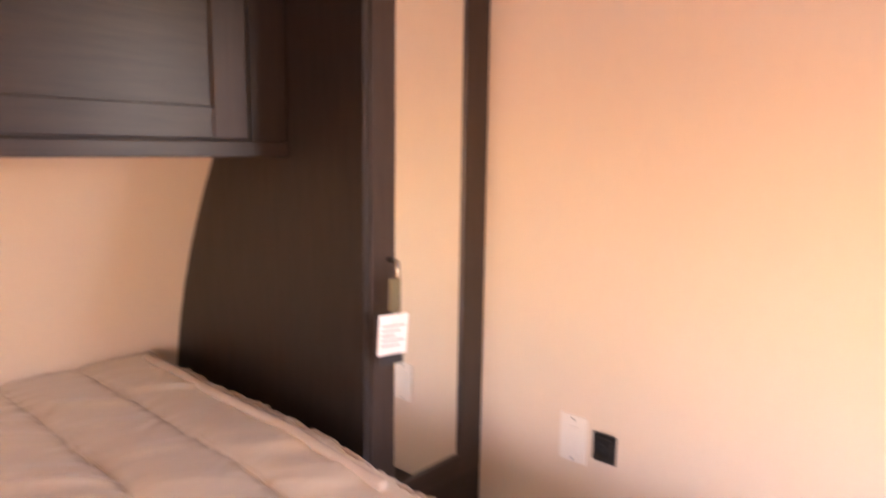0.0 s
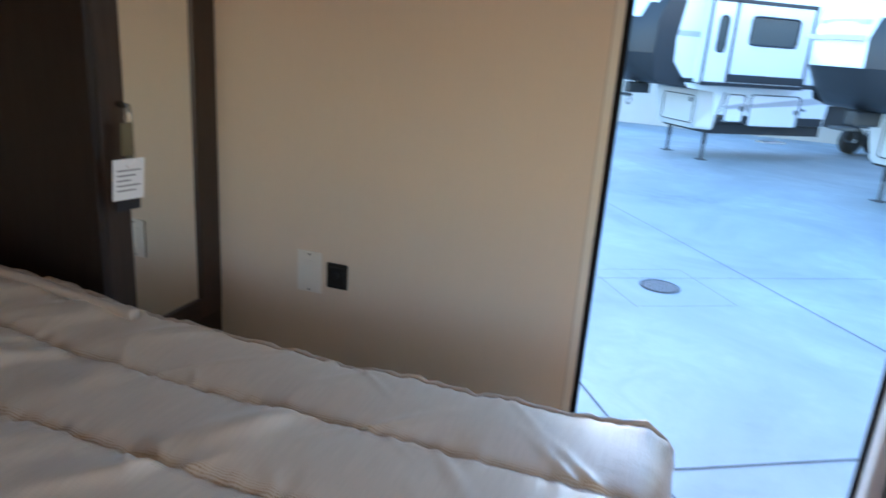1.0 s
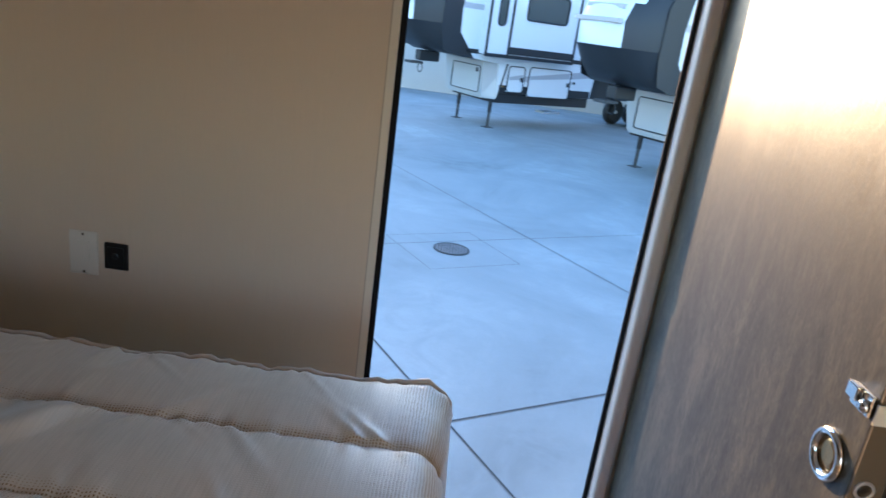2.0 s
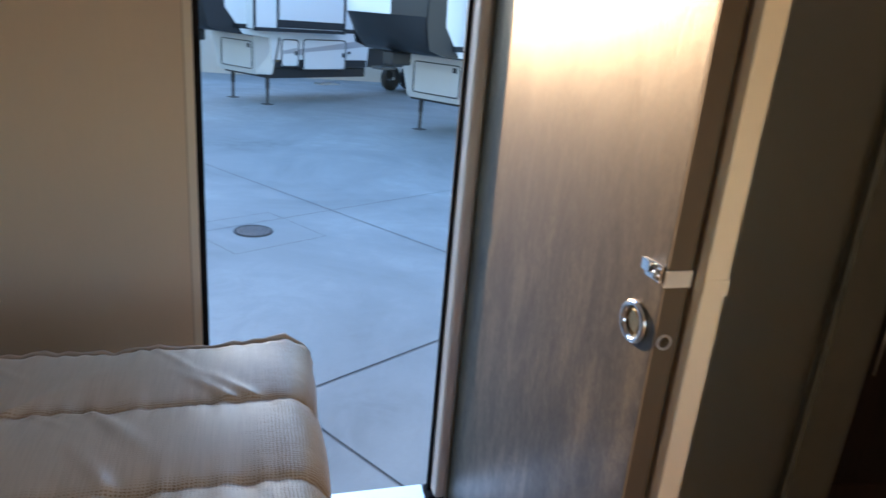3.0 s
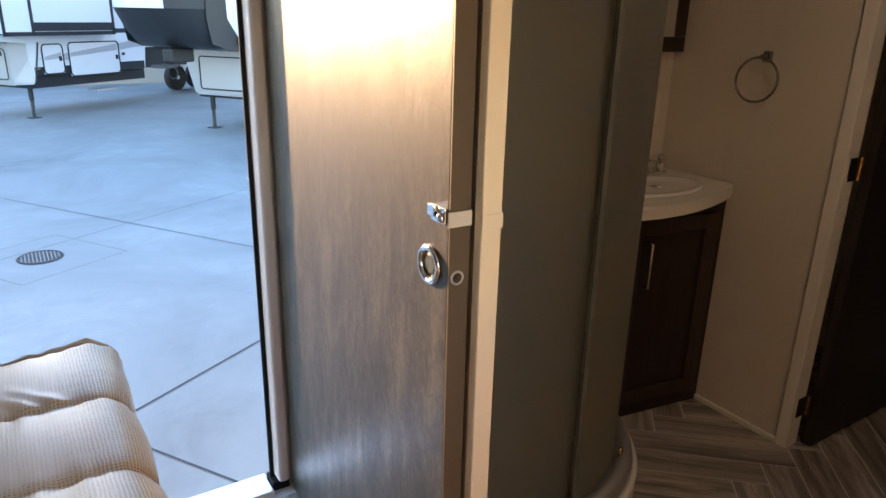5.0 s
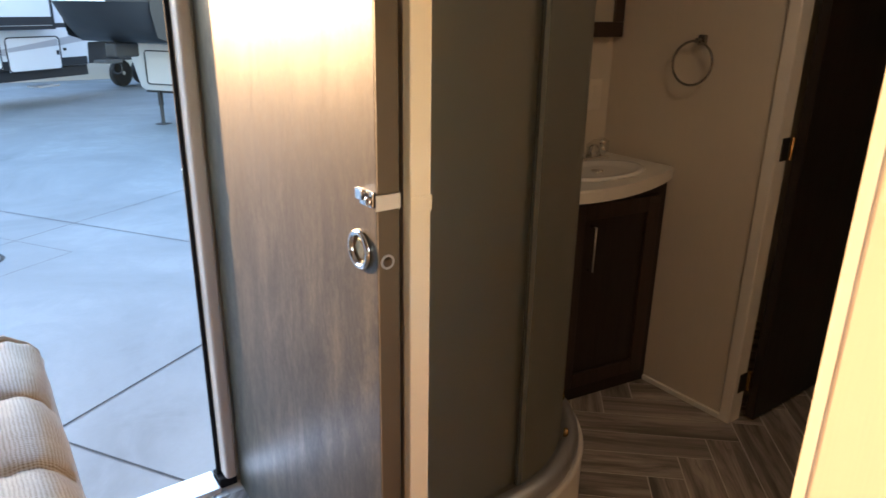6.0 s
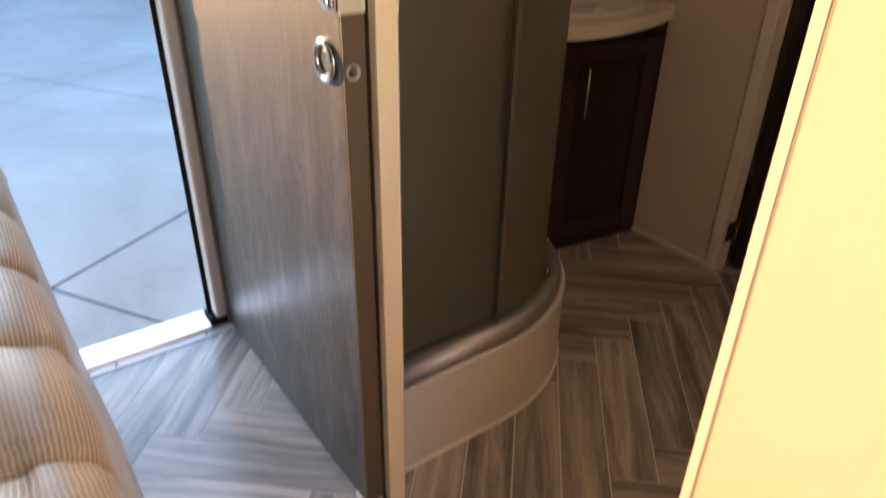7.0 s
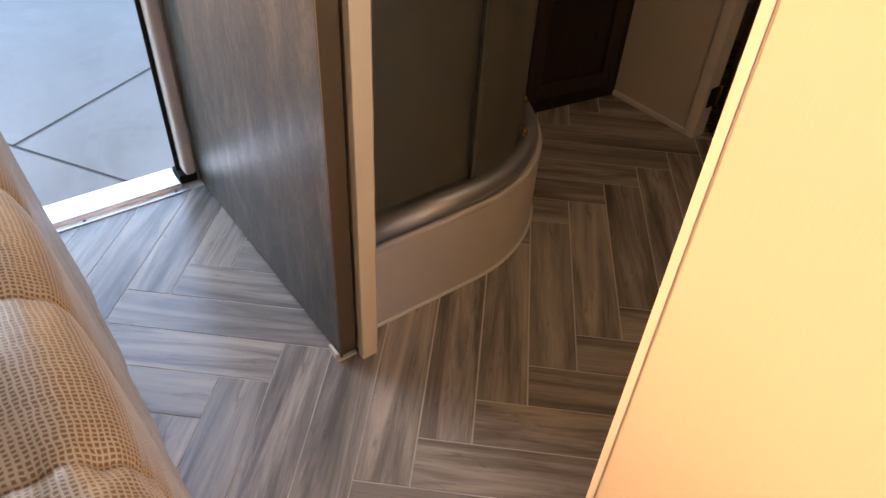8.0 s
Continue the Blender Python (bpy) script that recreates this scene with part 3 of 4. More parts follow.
bed = thing("bed", "bed with a quilted champagne woven cover, foot towards the doorway", "bed", at=pose(-0.5, 0.35, 0.0))
A, B = np.linspace(-1.5, BX + 0.62, 380), np.linspace(BY0 - 0.5, BY1 + 0.5, 680)
bm = bmesh.new()
uvl = bm.loops.layers.uv.new("UVMap")
rng = random.Random(11)
folds = np.zeros((len(A), len(B)))
for s in range(9):                                        # short pulled folds that start at the stitching
    b0 = BY1 + 0.028 - s * PITCH
    for _ in range(36):
        a0, side, slope = rng.uniform(-1.45, BX + 0.1), rng.choice((-1, 1)), rng.uniform(-1.3, 1.3)
        length, width, amp = rng.uniform(0.05, 0.15), rng.uniform(0.007, 0.016), rng.uniform(0.0015, 0.006)
        t = (B - b0) * side / length
        weight = np.where((t > 0) & (t < 1), (1 - t) ** 1.4 * np.minimum(1, t / 0.08), 0.0)
        off = (A[:, None] - a0 - slope * (B[None, :] - b0)) / (width * (0.6 + 0.8 * np.clip(t, 0, 1)))
        folds += amp * weight * np.exp(-off ** 2)
    for _ in range(15):                                   # long soft drag folds across a whole channel
        a0, slope = rng.uniform(-1.35, -0.02), rng.uniform(0.25, 1.0)
        width, amp = rng.uniform(0.012, 0.026), rng.uniform(0.004, 0.011)
        t = (b0 - B) / PITCH
        weight = np.where((t > 0) & (t < 1), np.sin(np.pi * np.clip(t, 0, 1)) ** 0.6 * (1 - 0.7 * t), 0.0)
        off = (A[:, None] - a0 - slope * (B[None, :] - b0)) / width
        folds += amp * weight * np.where(off > 0, np.exp(-off ** 2), np.exp(-(off / 2.2) ** 2))
grid = [[bm.verts.new(cover(a, b, folds[i, j])) for j, b in enumerate(B)] for i, a in enumerate(A)]
for i in range(len(A) - 1):
    for j in range(len(B) - 1):
        f = bm.faces.new((grid[i][j], grid[i + 1][j], grid[i + 1][j + 1], grid[i][j + 1]))
        for loop, (a, b_) in zip(f.loops, ((A[i], B[j]), (A[i + 1], B[j]), (A[i + 1], B[j + 1]), (A[i], B[j + 1]))):
            loop[uvl].uv = (a, b_)
part("quilt", bm, COVER, bed, "champagne woven quilt with stitched channels", True)
part("piping", tube([cover(a, BY1 + 0.028) + Vector((0, 0, 0.006)) for a in np.linspace(-1.49, BX + 0.1, 120)], 0.0065, 8), PIPING, bed, "tan piped hem", True)
hem = [cover(a, 1.044 + 0.02 * min(1.0, max(0.0, (-a - 0.9) / 0.5)) + 0.006 * noise.noise(Vector((a * 7, 0, 0)))) + Vector((0, 0, 0.008)) for a in np.linspace(-1.44, -0.475, 70)]
part("hem_roll", tube(hem, 0.012, 10), PIPING, bed, "rolled tan hem at the bed head", True)
part("base", box(-1.5, 0.42, -0.34, 1.04, 0.0, 0.42, 0.01), ESPRESSO, bed, "dark wooden bed box")
part("mattress", box(-1.5, 0.43, -0.36, 1.055, 0.42, 0.72, 0.04, 3), PAPER, bed)

# ---- the open sliding door ----
SX0, SX1, SY0, SY1 = 0.951, 0.9905, 0.752, 1.566
slide = thing("sliding_door", "grey-brown wood-grain sliding door, slid fully open", "door", at=pose(0.98, 1.17, 0.0))
part("panel", box(SX0, SX1, SY0 + 0.002, SY1, 0.012, 1.9, 0.0015), DOORWOOD, slide)
part("edge_band", box(SX0 + 0.0005, SX1 - 0.0005, SY0 - 0.001, SY0 + 0.0018, 0.012, 1.9), DOOREDGE, slide, "plain brown door edge")
m = Matrix.Translation((SX0, 0.807, 0.963)) @ pose(0, 0, 0, 0, -90)
pull = part("pull", lathe([(0.034, 0.0), (0.034, 0.004), (0.031, 0.007), (0.026, 0.007), (0.0235, 0.003), (0.0235, 0.0008)], 32, m=m), CHROME, slide, "round chrome flush pull", True)
part("cup", lathe([(0.023, 0.0008), (0.023, 0.0015), (0.012, 0.0011)], 24, m=m), BRASS, pull, "warm-toned recessed cup", True)
m = Matrix.Translation((0.9675, SY0 - 0.001, 0.955)) @ pose(0, 0, 0, 90)
edge = part("edge_pull", lathe([(0.0125, 0), (0.0125, 0.0015), (0.0105, 0.002), (0.009, 0.0012)], 20, m=m), SATIN, slide, "small round edge pull", True)
part("finger_cup", lathe([(0.0085, 0.001), (0.0085, 0.0018), (0.004, 0.0014)], 16, m=m), NICKEL, edge)
latch = thing("door_strap", "pale strap with a chrome snap holding the sliding door open", "strap", at=pose(0.97, 0.76, 1.045))
bm = box(SX0 - 0.006, SX0 - 0.0005, 0.757, 0.797, 1.044, 1.070, 0.002)
part("clip", bm, CHROME, latch, "chrome spring clip")
part("tongue", box(SX0 - 0.014, SX0 - 0.006, 0.775, 0.797, 1.054, 1.072, 0.002), CHROME, latch)
part("snap", lathe([(0.008, 0), (0.008, 0.005), (0.005, 0.008)], 16, m=Matrix.Translation((SX0 - 0.006, 0.764, 1.055)) @ pose(0, 0, 0, 0, -90)), CHROME, latch, "", True)
part("band", box(SX0 - 0.004, 0.991, SY0 - 0.0045, SY0 - 0.0015, 1.041, 1.066, 0.001), TRIM, latch, "cream webbing band")
part("band_end", box(0.991, 1.031, 0.7195, 0.7215, 1.038, 1.063, 0.0008), CREAM, latch, "webbing across the post")
guide = thing("floor_guide", "small clear plastic floor guide at the sliding door foot", "door guide", at=pose(0.965, 0.77, 0))
part("block", box(0.941, 0.950, 0.752, 0.79, 0, 0.02, 0.003), PLATE, guide)
part("foot", box(0.943, 0.990, 0.745, 0.764, 0, 0.008, 0.002), PLATE, guide)
part("screw", lathe([(0.004, 0.008), (0.004, 0.0105), (0.002, 0.011)], 10, m=Matrix.Translation((0.953, 0.752, 0))), NICKEL, guide)

# ---- bathroom: shower, vanity, towel ring ----


def shower_line(off, n=44):
    """Plan of the shower front, moved inwards by off: straight, a round corner, straight to the wall."""
    cx, cy, r = 1.365, 1.245, 0.452 - off
    pts = [(1.052, cy - r)] + [(cx + r * math.sin(a), cy - r * math.cos(a)) for a in np.linspace(0, math.pi / 2, n)]
    return pts + [(cx + r, YW - 0.002)]


def along(off, z0, z1, thick, p0=0, p1=None, bm=None):
    outer, inner = shower_line(off)[p0:p1], shower_line(off + thick)[p0:p1]
    return prism(outer + inner[::-1], z0, z1, 0, bm)


shower = thing("corner_shower", "round-fronted corner shower with frosted curved glass doors", "shower", at=pose(1.45, 1.2, 0))
part("pan", prism(shower_line(0.051) + [(1.052, YW - 0.002)], 0.0, 0.06), PANWHITE, shower)
part("caulk", tube([(x, y, 0.001) for x, y in shower_line(-0.002)], 0.005, 6), WHITE, shower, "thin white caulk bead")
part("curb", along(0.0, 0.0, 0.232, 0.05), PANWHITE, shower, "white moulded curb")
part("curb_lip", tube([(x, y, 0.232) for x, y in shower_line(0.006)], 0.008, 8), PANWHITE, shower, "", True)
part("bottom_rail", tube([(x, y, 0.252) for x, y in shower_line(0.04)], 0.028, 16), SATIN, shower, "satin silver curved track", True)
part("fixed_glass", along(0.076, 0.27, 1.82, 0.006, 0, 13), GLASS, shower, "frosted grey-green glass")
g2 = part("sliding_glass", along(0.062, 0.27, 1.82, 0.006, 2, None), GLASS, shower, "frosted grey-green curved glass")
part("glass_edge", along(0.059, 0.27, 1.82, 0.012, 2, 4), STRIP, g2, "slim pale edge seal")
part("top_rail", along(0.045, 1.82, 1.86, 0.045), SATIN, shower)
for i in (18, 30):
    x, y = shower_line(0.05)[i]
    r = part("roller", lathe([(0.012, 0), (0.012, 0.008), (0.007, 0.012)], 14, m=Matrix.Translation((x, y, 0.30)) @ pose(0, 0, 0, 90, 0, math.degrees((i - 1) / 43 * math.pi / 2))), BRASS, shower, "bronze bottom roller", True)
part("surround", box(1.0515, 1.0565, 1.26, YW - 0.001, 0.06, 1.9), PANWHITE, shower, "white wall surround")
part("surround", box(1.057, 1.848, YW - 0.006, YW - 0.001, 0.06, 1.9), PANWHITE, shower, "white wall surround")

vanity = thing("corner_vanity", "dark espresso corner vanity cabinet with a shaker door", "vanity", at=pose(2.2, 1.45, 0))
VA, VB = Vector((1.93, 1.375)), Vector((2.444, 1.299))
part("body", prism([VA, VB, (2.444, 1.598), (1.93, 1.598)], 0.0, 0.795), ESPRESSO, vanity)
vdir = (VB - VA).normalized()
vm = Matrix.Translation((VA.x, VA.y, 0)) @ Matrix.Rotation(math.atan2(vdir.y, vdir.x), 4, "Z")


def vfront(x0, x1, z0, z1, y0, y1, bev=0.003):
    bm = box(x0, x1, y0, y1, z0, z1, bev)
    bm.transform(vm)
    return bm


vd = part("door", vfront(0.14, 0.44, 0.10, 0.70, -0.010, -0.001), ESPRESSO, vanity, "recessed shaker door panel")
for x0, x1, z0, z1 in ((0.10, 0.155, 0.06, 0.74), (0.425, 0.48, 0.06, 0.74), (0.1555, 0.4245, 0.06, 0.115), (0.1555, 0.4245, 0.685, 0.74)):
    part("door_frame", vfront(x0, x1, z0, z1, -0.02, -0.0005), ESPRESSO_STILE, vd)
bm = tube([(0.18, -0.02, 0.667), (0.18, -0.045, 0.667), (0.18, -0.045, 0.512), (0.18, -0.02, 0.512)], 0.005, 8)
bm.transform(vm)
part("handle", bm, CHROME, vd, "slim chrome bar handle", True)

arc = [(1.86, 1.24), (1.93, 1.208), (2.0, 1.194), (2.08, 1.191), (2.16, 1.198), (2.24, 1.212), (2.33, 1.235), (2.40, 1.26), (2.444, 1.281)]
top = thing("worktop", "ivory curved vanity worktop", "worktop", at=pose(2.2, 1.45, 0.8))
part("slab", prism(arc + [(2.444, 1.598), (1.86, 1.598)], 0.796, 0.836, 0.006), COUNTER, top)
basin = thing("wash_basin", "white oval drop-in basin in the worktop", "basin", at=pose(2.17, 1.4, 0.84))
m = Matrix.Translation((2.15, 1.365, 0.8365)) @ Matrix.Diagonal((1.0, 0.6, 1, 1))
part("rim", lathe([(0.195, 0.0), (0.195, 0.006), (0.185, 0.011), (0.168, 0.009), (0.15, 0.002), (0.10, 0.0012), (0.03, 0.0008)], 40, m=m), CERAMIC, basin, "", True)
part("drain", lathe([(0.022, 0.001), (0.022, 0.004), (0.012, 0.0035)], 16, m=Matrix.Translation((2.15, 1.365, 0.8365))), CHROME, basin)
tap = thing("basin_tap", "chrome basin tap with ribbed handles", "tap", at=pose(2.2, 1.52, 0.84))
part("base", box(2.17, 2.35, 1.484, 1.526, 0.836, 0.851, 0.006), CHROME, tap)
part("spout", tube([(2.26, 1.505, 0.841), (2.26, 1.503, 0.891), (2.255, 1.48, 0.906), (2.245, 1.44, 0.901), (2.24, 1.42, 0.886)], 0.011, 10), CHROME, tap, "", True)
for x in (2.195, 2.325):
    prof = [(0.02, 0.0), (0.018, 0.008)] + [(0.026 if k % 2 else 0.019, 0.012 + 0.006 * k) for k in range(8)] + [(0.012, 0.064)]
    part("handle", lathe(prof, 18, m=Matrix.Translation((x, 1.505, 0.845))), CHROME, tap, "ribbed chrome handle", True)
med = thing("medicine_cabinet", "dark framed mirror cabinet over the vanity", "cabinet", at=pose(2.18, 1.56, 1.25))
part("body", box(1.93, 2.435, 1.568, 1.598, 1.252, 1.80, 0.003), ESPRESSO, med)
part("frame", box(1.925, 2.44, 1.555, 1.5675, 1.25, 1.30, 0.003), ESPRESSO_X, med)
part("frame", box(2.39, 2.44, 1.555, 1.5675, 1.3005, 1.80, 0.003), ESPRESSO_STILE, med)
part("frame", box(1.925, 1.975, 1.555, 1.5675, 1.3005, 1.80, 0.003), ESPRESSO_STILE, med)
part("mirror", box(1.9755, 2.3895, 1.560, 1.5672, 1.3005, 1.80), MIRROR, med)
pl = thing("wall_outlet_plate", "ivory outlet plate beside the vanity", "wall plate", at=pose(2.365, YW, 1.05))
part("plate", box(2.33, 2.40, YW - 0.006, YW, 0.995, 1.108, 0.003), PLATE, pl)
part("socket", box(2.35, 2.38, YW - 0.009, YW - 0.006, 1.02, 1.083, 0.002), PLATE, pl)

ring = thing("towel_ring", "dark nickel towel ring on the bathroom wall", "towel ring", at=pose(2.446, 1.235, 1.26))
part("mount", box(2.428, 2.446, 1.217, 1.243, 1.236, 1.270, 0.005), NICKEL, ring)
part("knuckle", box(2.405, 2.428, 1.222, 1.238, 1.244, 1.26, 0.004), NICKEL, ring)
part("ring", tube([(2.411 + 0.004 * math.cos(a), 1.240 + 0.072 * math.sin(a), 1.182 + 0.068 * math.cos(a)) for a in np.linspace(0, 2 * math.pi, 48, endpoint=False)], 0.0042, 8, True), NICKEL, ring, "", True)

inner = thing("bathroom_door", "dark brown inner door standing open past the bathroom", "door", at=pose(2.8, 0.9, 0))
part("panel", box(2.512, 3.12, 0.884, 0.916, 0.012, 1.89, 0.003), ESPRESSO, inner)
for z in (0.15, 0.95, 1.75):
    hinge = part("hinge", tube([(2.506, 0.920, z - 0.035), (2.506, 0.920, z + 0.035)], 0.006, 8), BRASS, inner, "bronze hinge")
    part("leaf", box(2.456, 2.496, 0.9235, 0.9268, z - 0.035, z + 0.035, 0.001), SOCKET, hinge, "dark hinge leaf")
lx, ly = CEILING_LAMP
fix = thing("ceiling_light", "small round ceiling light with a frosted lens", "ceiling light", at=pose(lx, ly, CEILZ))
part("housing", lathe([(0.10, -0.012), (0.10, 0.0), (0.02, 0.0)], 28, m=Matrix.Translation((lx, ly, CEILZ - 0.0005))), WHITE, fix, "", True)
part("lens", lathe([(0.02, -0.026), (0.07, -0.022), (0.085, -0.0122), (0.02, -0.0121)], 28, m=Matrix.Translation((lx, ly, CEILZ))), PLATE, fix, "", True)

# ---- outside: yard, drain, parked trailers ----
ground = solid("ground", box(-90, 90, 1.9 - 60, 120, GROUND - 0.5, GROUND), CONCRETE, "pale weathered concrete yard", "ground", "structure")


def joint(p, q, w=0.012):
    p, q = Vector((*p, 0)), Vector((*q, 0))
    n = Vector((-(q - p).y, (q - p).x, 0)).normalized() * w / 2
    bm = bmesh.new()
    bm.faces.new([bm.verts.new(v + Vector((0, 0, GROUND + 0.004))) for v in (p - n, q - n, q + n, p + n)])
    return part("joint", bm, IRON, ground, "dark saw-cut joint")


JD = Vector((0.865, 0.50)).normalized()
JN = Vector((-0.525, 0.851)).normalized()
J0 = Vector((0.585, 3.675))
joint(J0, J0 + JD * 12, 0.016)
joint(J0 - JN * 3.5, J0 + JN * 14, 0.014)
J1 = Vector((1.375, 7.80))
JM = Vector((-0.54, 0.842)).normalized()
joint(J1 - JM * 4.0, J1 + JM * 9, 0.010)
joint(J1 - JD * 6, J1 + JD * 9, 0.008)

DC = Vector((0.478, 7.0))
for p, q in (((-1, -1), (1, -1)), ((1, -1), (1, 1)), ((1, 1), (-1, 1)), ((-1, 1), (-1, -1))):   # sunk square round the drain
    joint(DC + (JD * p[0] + JN * p[1]) * 0.52, DC + (JD * q[0] + JN * q[1]) * 0.52, 0.005)

drain = thing("drain_grate", "round iron drain grate set in the concrete", "drain", at=pose(0.478, 7.0, GROUND))
part("rim", tube([(0.478 + 0.185 * math.cos(a), 7.0 + 0.185 * math.sin(a), GROUND + 0.004) for a in np.linspace(0, 2 * math.pi, 36, endpoint=False)], 0.012, 8, True), IRON, drain)
# flat black disc paints the darkness of the hole under the bars
part("pit_dark", lathe([(0.18, 0.0), (0.18, 0.003), (0.05, 0.003)], 32, m=Matrix.Translation((0.478, 7.0, GROUND))), BLACK, drain)
for k in range(-5, 6):
    h = math.sqrt(0.18 ** 2 - (k * 0.031) ** 2)
    part("bar", box(0.478 + k * 0.031 - 0.005, 0.478 + k * 0.031 + 0.005, 7.0 - h, 7.0 + h, GROUND + 0.003, GROUND + 0.012), GRATE, drain)
    part("bar", box(0.478 - h, 0.478 + h, 7.0 + k * 0.031 - 0.0035, 7.0 + k * 0.031 + 0.0035, GROUND + 0.002, GROUND + 0.009), GRATE, drain)


def frame_strip(x0, x1, z0, z1, y, w=0.03, d=0.012, r=0.08, n=5):
    """A rounded rectangular gasket on the side plane."""
    pts = []
    for cx, cz, a0 in ((x1 - r, z1 - r, 0), (x0 + r, z1 - r, 90), (x0 + r, z0 + r, 180), (x1 - r, z0 + r, 270)):
        pts += [(cx + r * math.cos(radians(a0 + 90 * i / n)), y - d / 2, cz + r * math.sin(radians(a0 + 90 * i / n))) for i in range(n + 1)]
    return tube(pts, w / 2, 6, True)


def fifth_wheel(label):
    """A parked trailer: x runs back from the landing legs, the seen side lies on y = 0, z from the yard."""
    W, H, L = 1.8, 3.86, 7.6
    rv = thing("fifth_wheel_trailer", label, "trailer", "trailers parked in a row")
    prof = [(-1.25, 1.62), (0.0, 1.50), (0.06, 0.86), (3.1, 0.84), (3.16, 1.34), (L, 1.34), (L, H - 0.06), (L - 0.15, H), (-0.6, H), (-1.25, H - 0.15)]
    bm = bmesh.new()
    lo, hi = [bm.verts.new((x, 0, z)) for x, z in prof], [bm.verts.new((x, W, z)) for x, z in prof]
    bm.faces.new(lo), bm.faces.new(hi[::-1])
    for i in range(len(prof)):
        j = (i + 1) % len(prof)
        bm.faces.new((lo[i], lo[j], hi[j], hi[i]))
    part("body", bm, GELWHITE, rv, "white fibreglass body")
    # nose cap: lower charcoal bowl, upper white brow, charcoal flanks
    curve = [(-1.25, 1.60), (-1.5, 1.61), (-1.78, 1.70), (-2.02, 1.86), (-2.2, 2.06), (-2.34, 2.24), (-2.36, 2.65), (-2.2, 2.95), (-1.98, 3.25), (-1.7, 3.52), (-1.25, 3.71)]
    U = np.linspace(0, 1, 15)
    pts = [[((-1.25 + (x + 1.25) * (1 - 0.62 * abs(2 * u - 1) ** 3.2)), u * W, z) for u in U] for x, z in curve]

    reach = {5: 3, 6: 3, 7: 2, 8: 1, 9: 1}               # how far the charcoal flank runs in, row by row

    def cap_faces(test):
        bm = bmesh.new()
        vs = [[bm.verts.new(q) for q in row] for row in pts]
        for i in range(len(pts) - 1):
            for k in range(14):
                if test(i, k):
                    bm.faces.new((vs[i][k], vs[i][k + 1], vs[i + 1][k + 1], vs[i + 1][k]))
        bmesh.ops.delete(bm, geom=[v for v in bm.verts if not v.link_faces], context="VERTS")
        return bm

    part("nose_bowl", cap_faces(lambda i, k: i < 5), GELBLACK, rv, "charcoal lower nose", True)
    part("nose_flank", cap_faces(lambda i, k: i >= 5 and k < reach[i]), GELBLACK, rv, "charcoal nose flank", True)
    part("nose_flank", cap_faces(lambda i, k: i >= 5 and k >= 14 - reach[i]), GELBLACK, rv, "charcoal nose flank", True)
    part("nose_brow", cap_faces(lambda i, k: i >= 5 and reach[i] <= k < 14 - reach[i]), GELWHITE, rv, "white upper nose", True)
    for z, w in ((2.62, 0.5), (2.85, 0.42)):
        part("decal_bar", box(-2.36 + (z - 2.62) * 0.7 - 0.03, -2.28 + (z - 2.62) * 0.7, W / 2 - w, W / 2 + w, z, z + 0.07), GELGREY, rv, "grey lettering bar")
    for y in (-0.004, W - 0.008):
        bm = bmesh.new()
        ys = (y, y + 0.012)
        side = [(-1.26, 1.6), (-1.62, 1.7), (-1.72, 2.1), (-1.7, 2.9), (-1.45, 3.5), (-1.2, 3.74), (-1.1, 3.3), (-1.22, 2.6), (-1.2, 2.1), (-0.75, 1.56)]
        a, c = [bm.verts.new((p, ys[0], z)) for p, z in side], [bm.verts.new((p, ys[1], z)) for p, z in side]
        bm.faces.new(a), bm.faces.new(c[::-1])
        for i in range(len(side)):
            j = (i + 1) % len(side)
            bm.faces.new((a[i], a[j], c[j], c[i]))
        part("side_cap", bm, GELBLACK, rv, "charcoal curved side cap")
    part("chassis", box(3.2, L - 0.2, 0.12, W - 0.12, 0.84, 1.335, 0.01), GELBLACK, rv, "dark chassis and wheel well")
    pin = part("pin_box", box(-1.7, -1.15, W / 2 - 0.11, W / 2 + 0.11, 1.36, 1.6, 0.04, 3), GELBLACK, rv, "dark steel hitch pin box")
    part("pin_plate", box(-1.95, -1.6, W / 2 - 0.14, W / 2 + 0.14, 1.29, 1.345, 0.015), IRON, pin, "steel pin plate")
    part("safety_loop", tube([(-1.6, W / 2 + 0.1 * math.sin(q), 1.2 + 0.1 * math.cos(q)) for q in np.linspace(0, 6.28, 14, endpoint=False)], 0.012, 6, True), GELBLACK, pin)
    part("belly", box(-0.02, 3.12, 0.06, W - 0.06, 0.60, 0.835, 0.02), GELBLACK, rv, "dark underbelly")
    # front storage drop between the legs
    bm = bmesh.new()
    rings = []
    for z, inset in ((0.68, 0.10), (0.74, 0.04), (1.52, -0.14)):      # the bay narrows towards its foot
        rings.append([bm.verts.new((x, y, z)) for x, y in ((-0.30 + inset * 0.3, 0.16), (0.10 - inset, -0.012), (0.10 - inset, W), (-0.30 + inset * 0.3, W - 0.16 - inset))])
    bm.faces.new(rings[0][::-1]), bm.faces.new(rings[-1])
    for p, q in zip(rings, rings[1:]):
        for i in range(4):
            bm.faces.new((p[i], p[(i + 1) % 4], q[(i + 1) % 4], q[i]))
    bay = part("front_bay", bm, GELSHADED, rv, "front storage bay, white with its shade put in as pale grey")
    part("bay_trim", tube([(0.10 + 0.14, -0.016, 1.52), (0.10 - 0.04, -0.016, 0.74), (0.0, -0.014, 0.68), (-0.27, 0.16, 0.68)], 0.016, 6), GELBLACK, bay, "black edge moulding")
    part("grab", box(-0.335, -0.318, 0.34, 0.44, 1.26, 1.36, 0.01), GELBLACK, bay, "black latch")
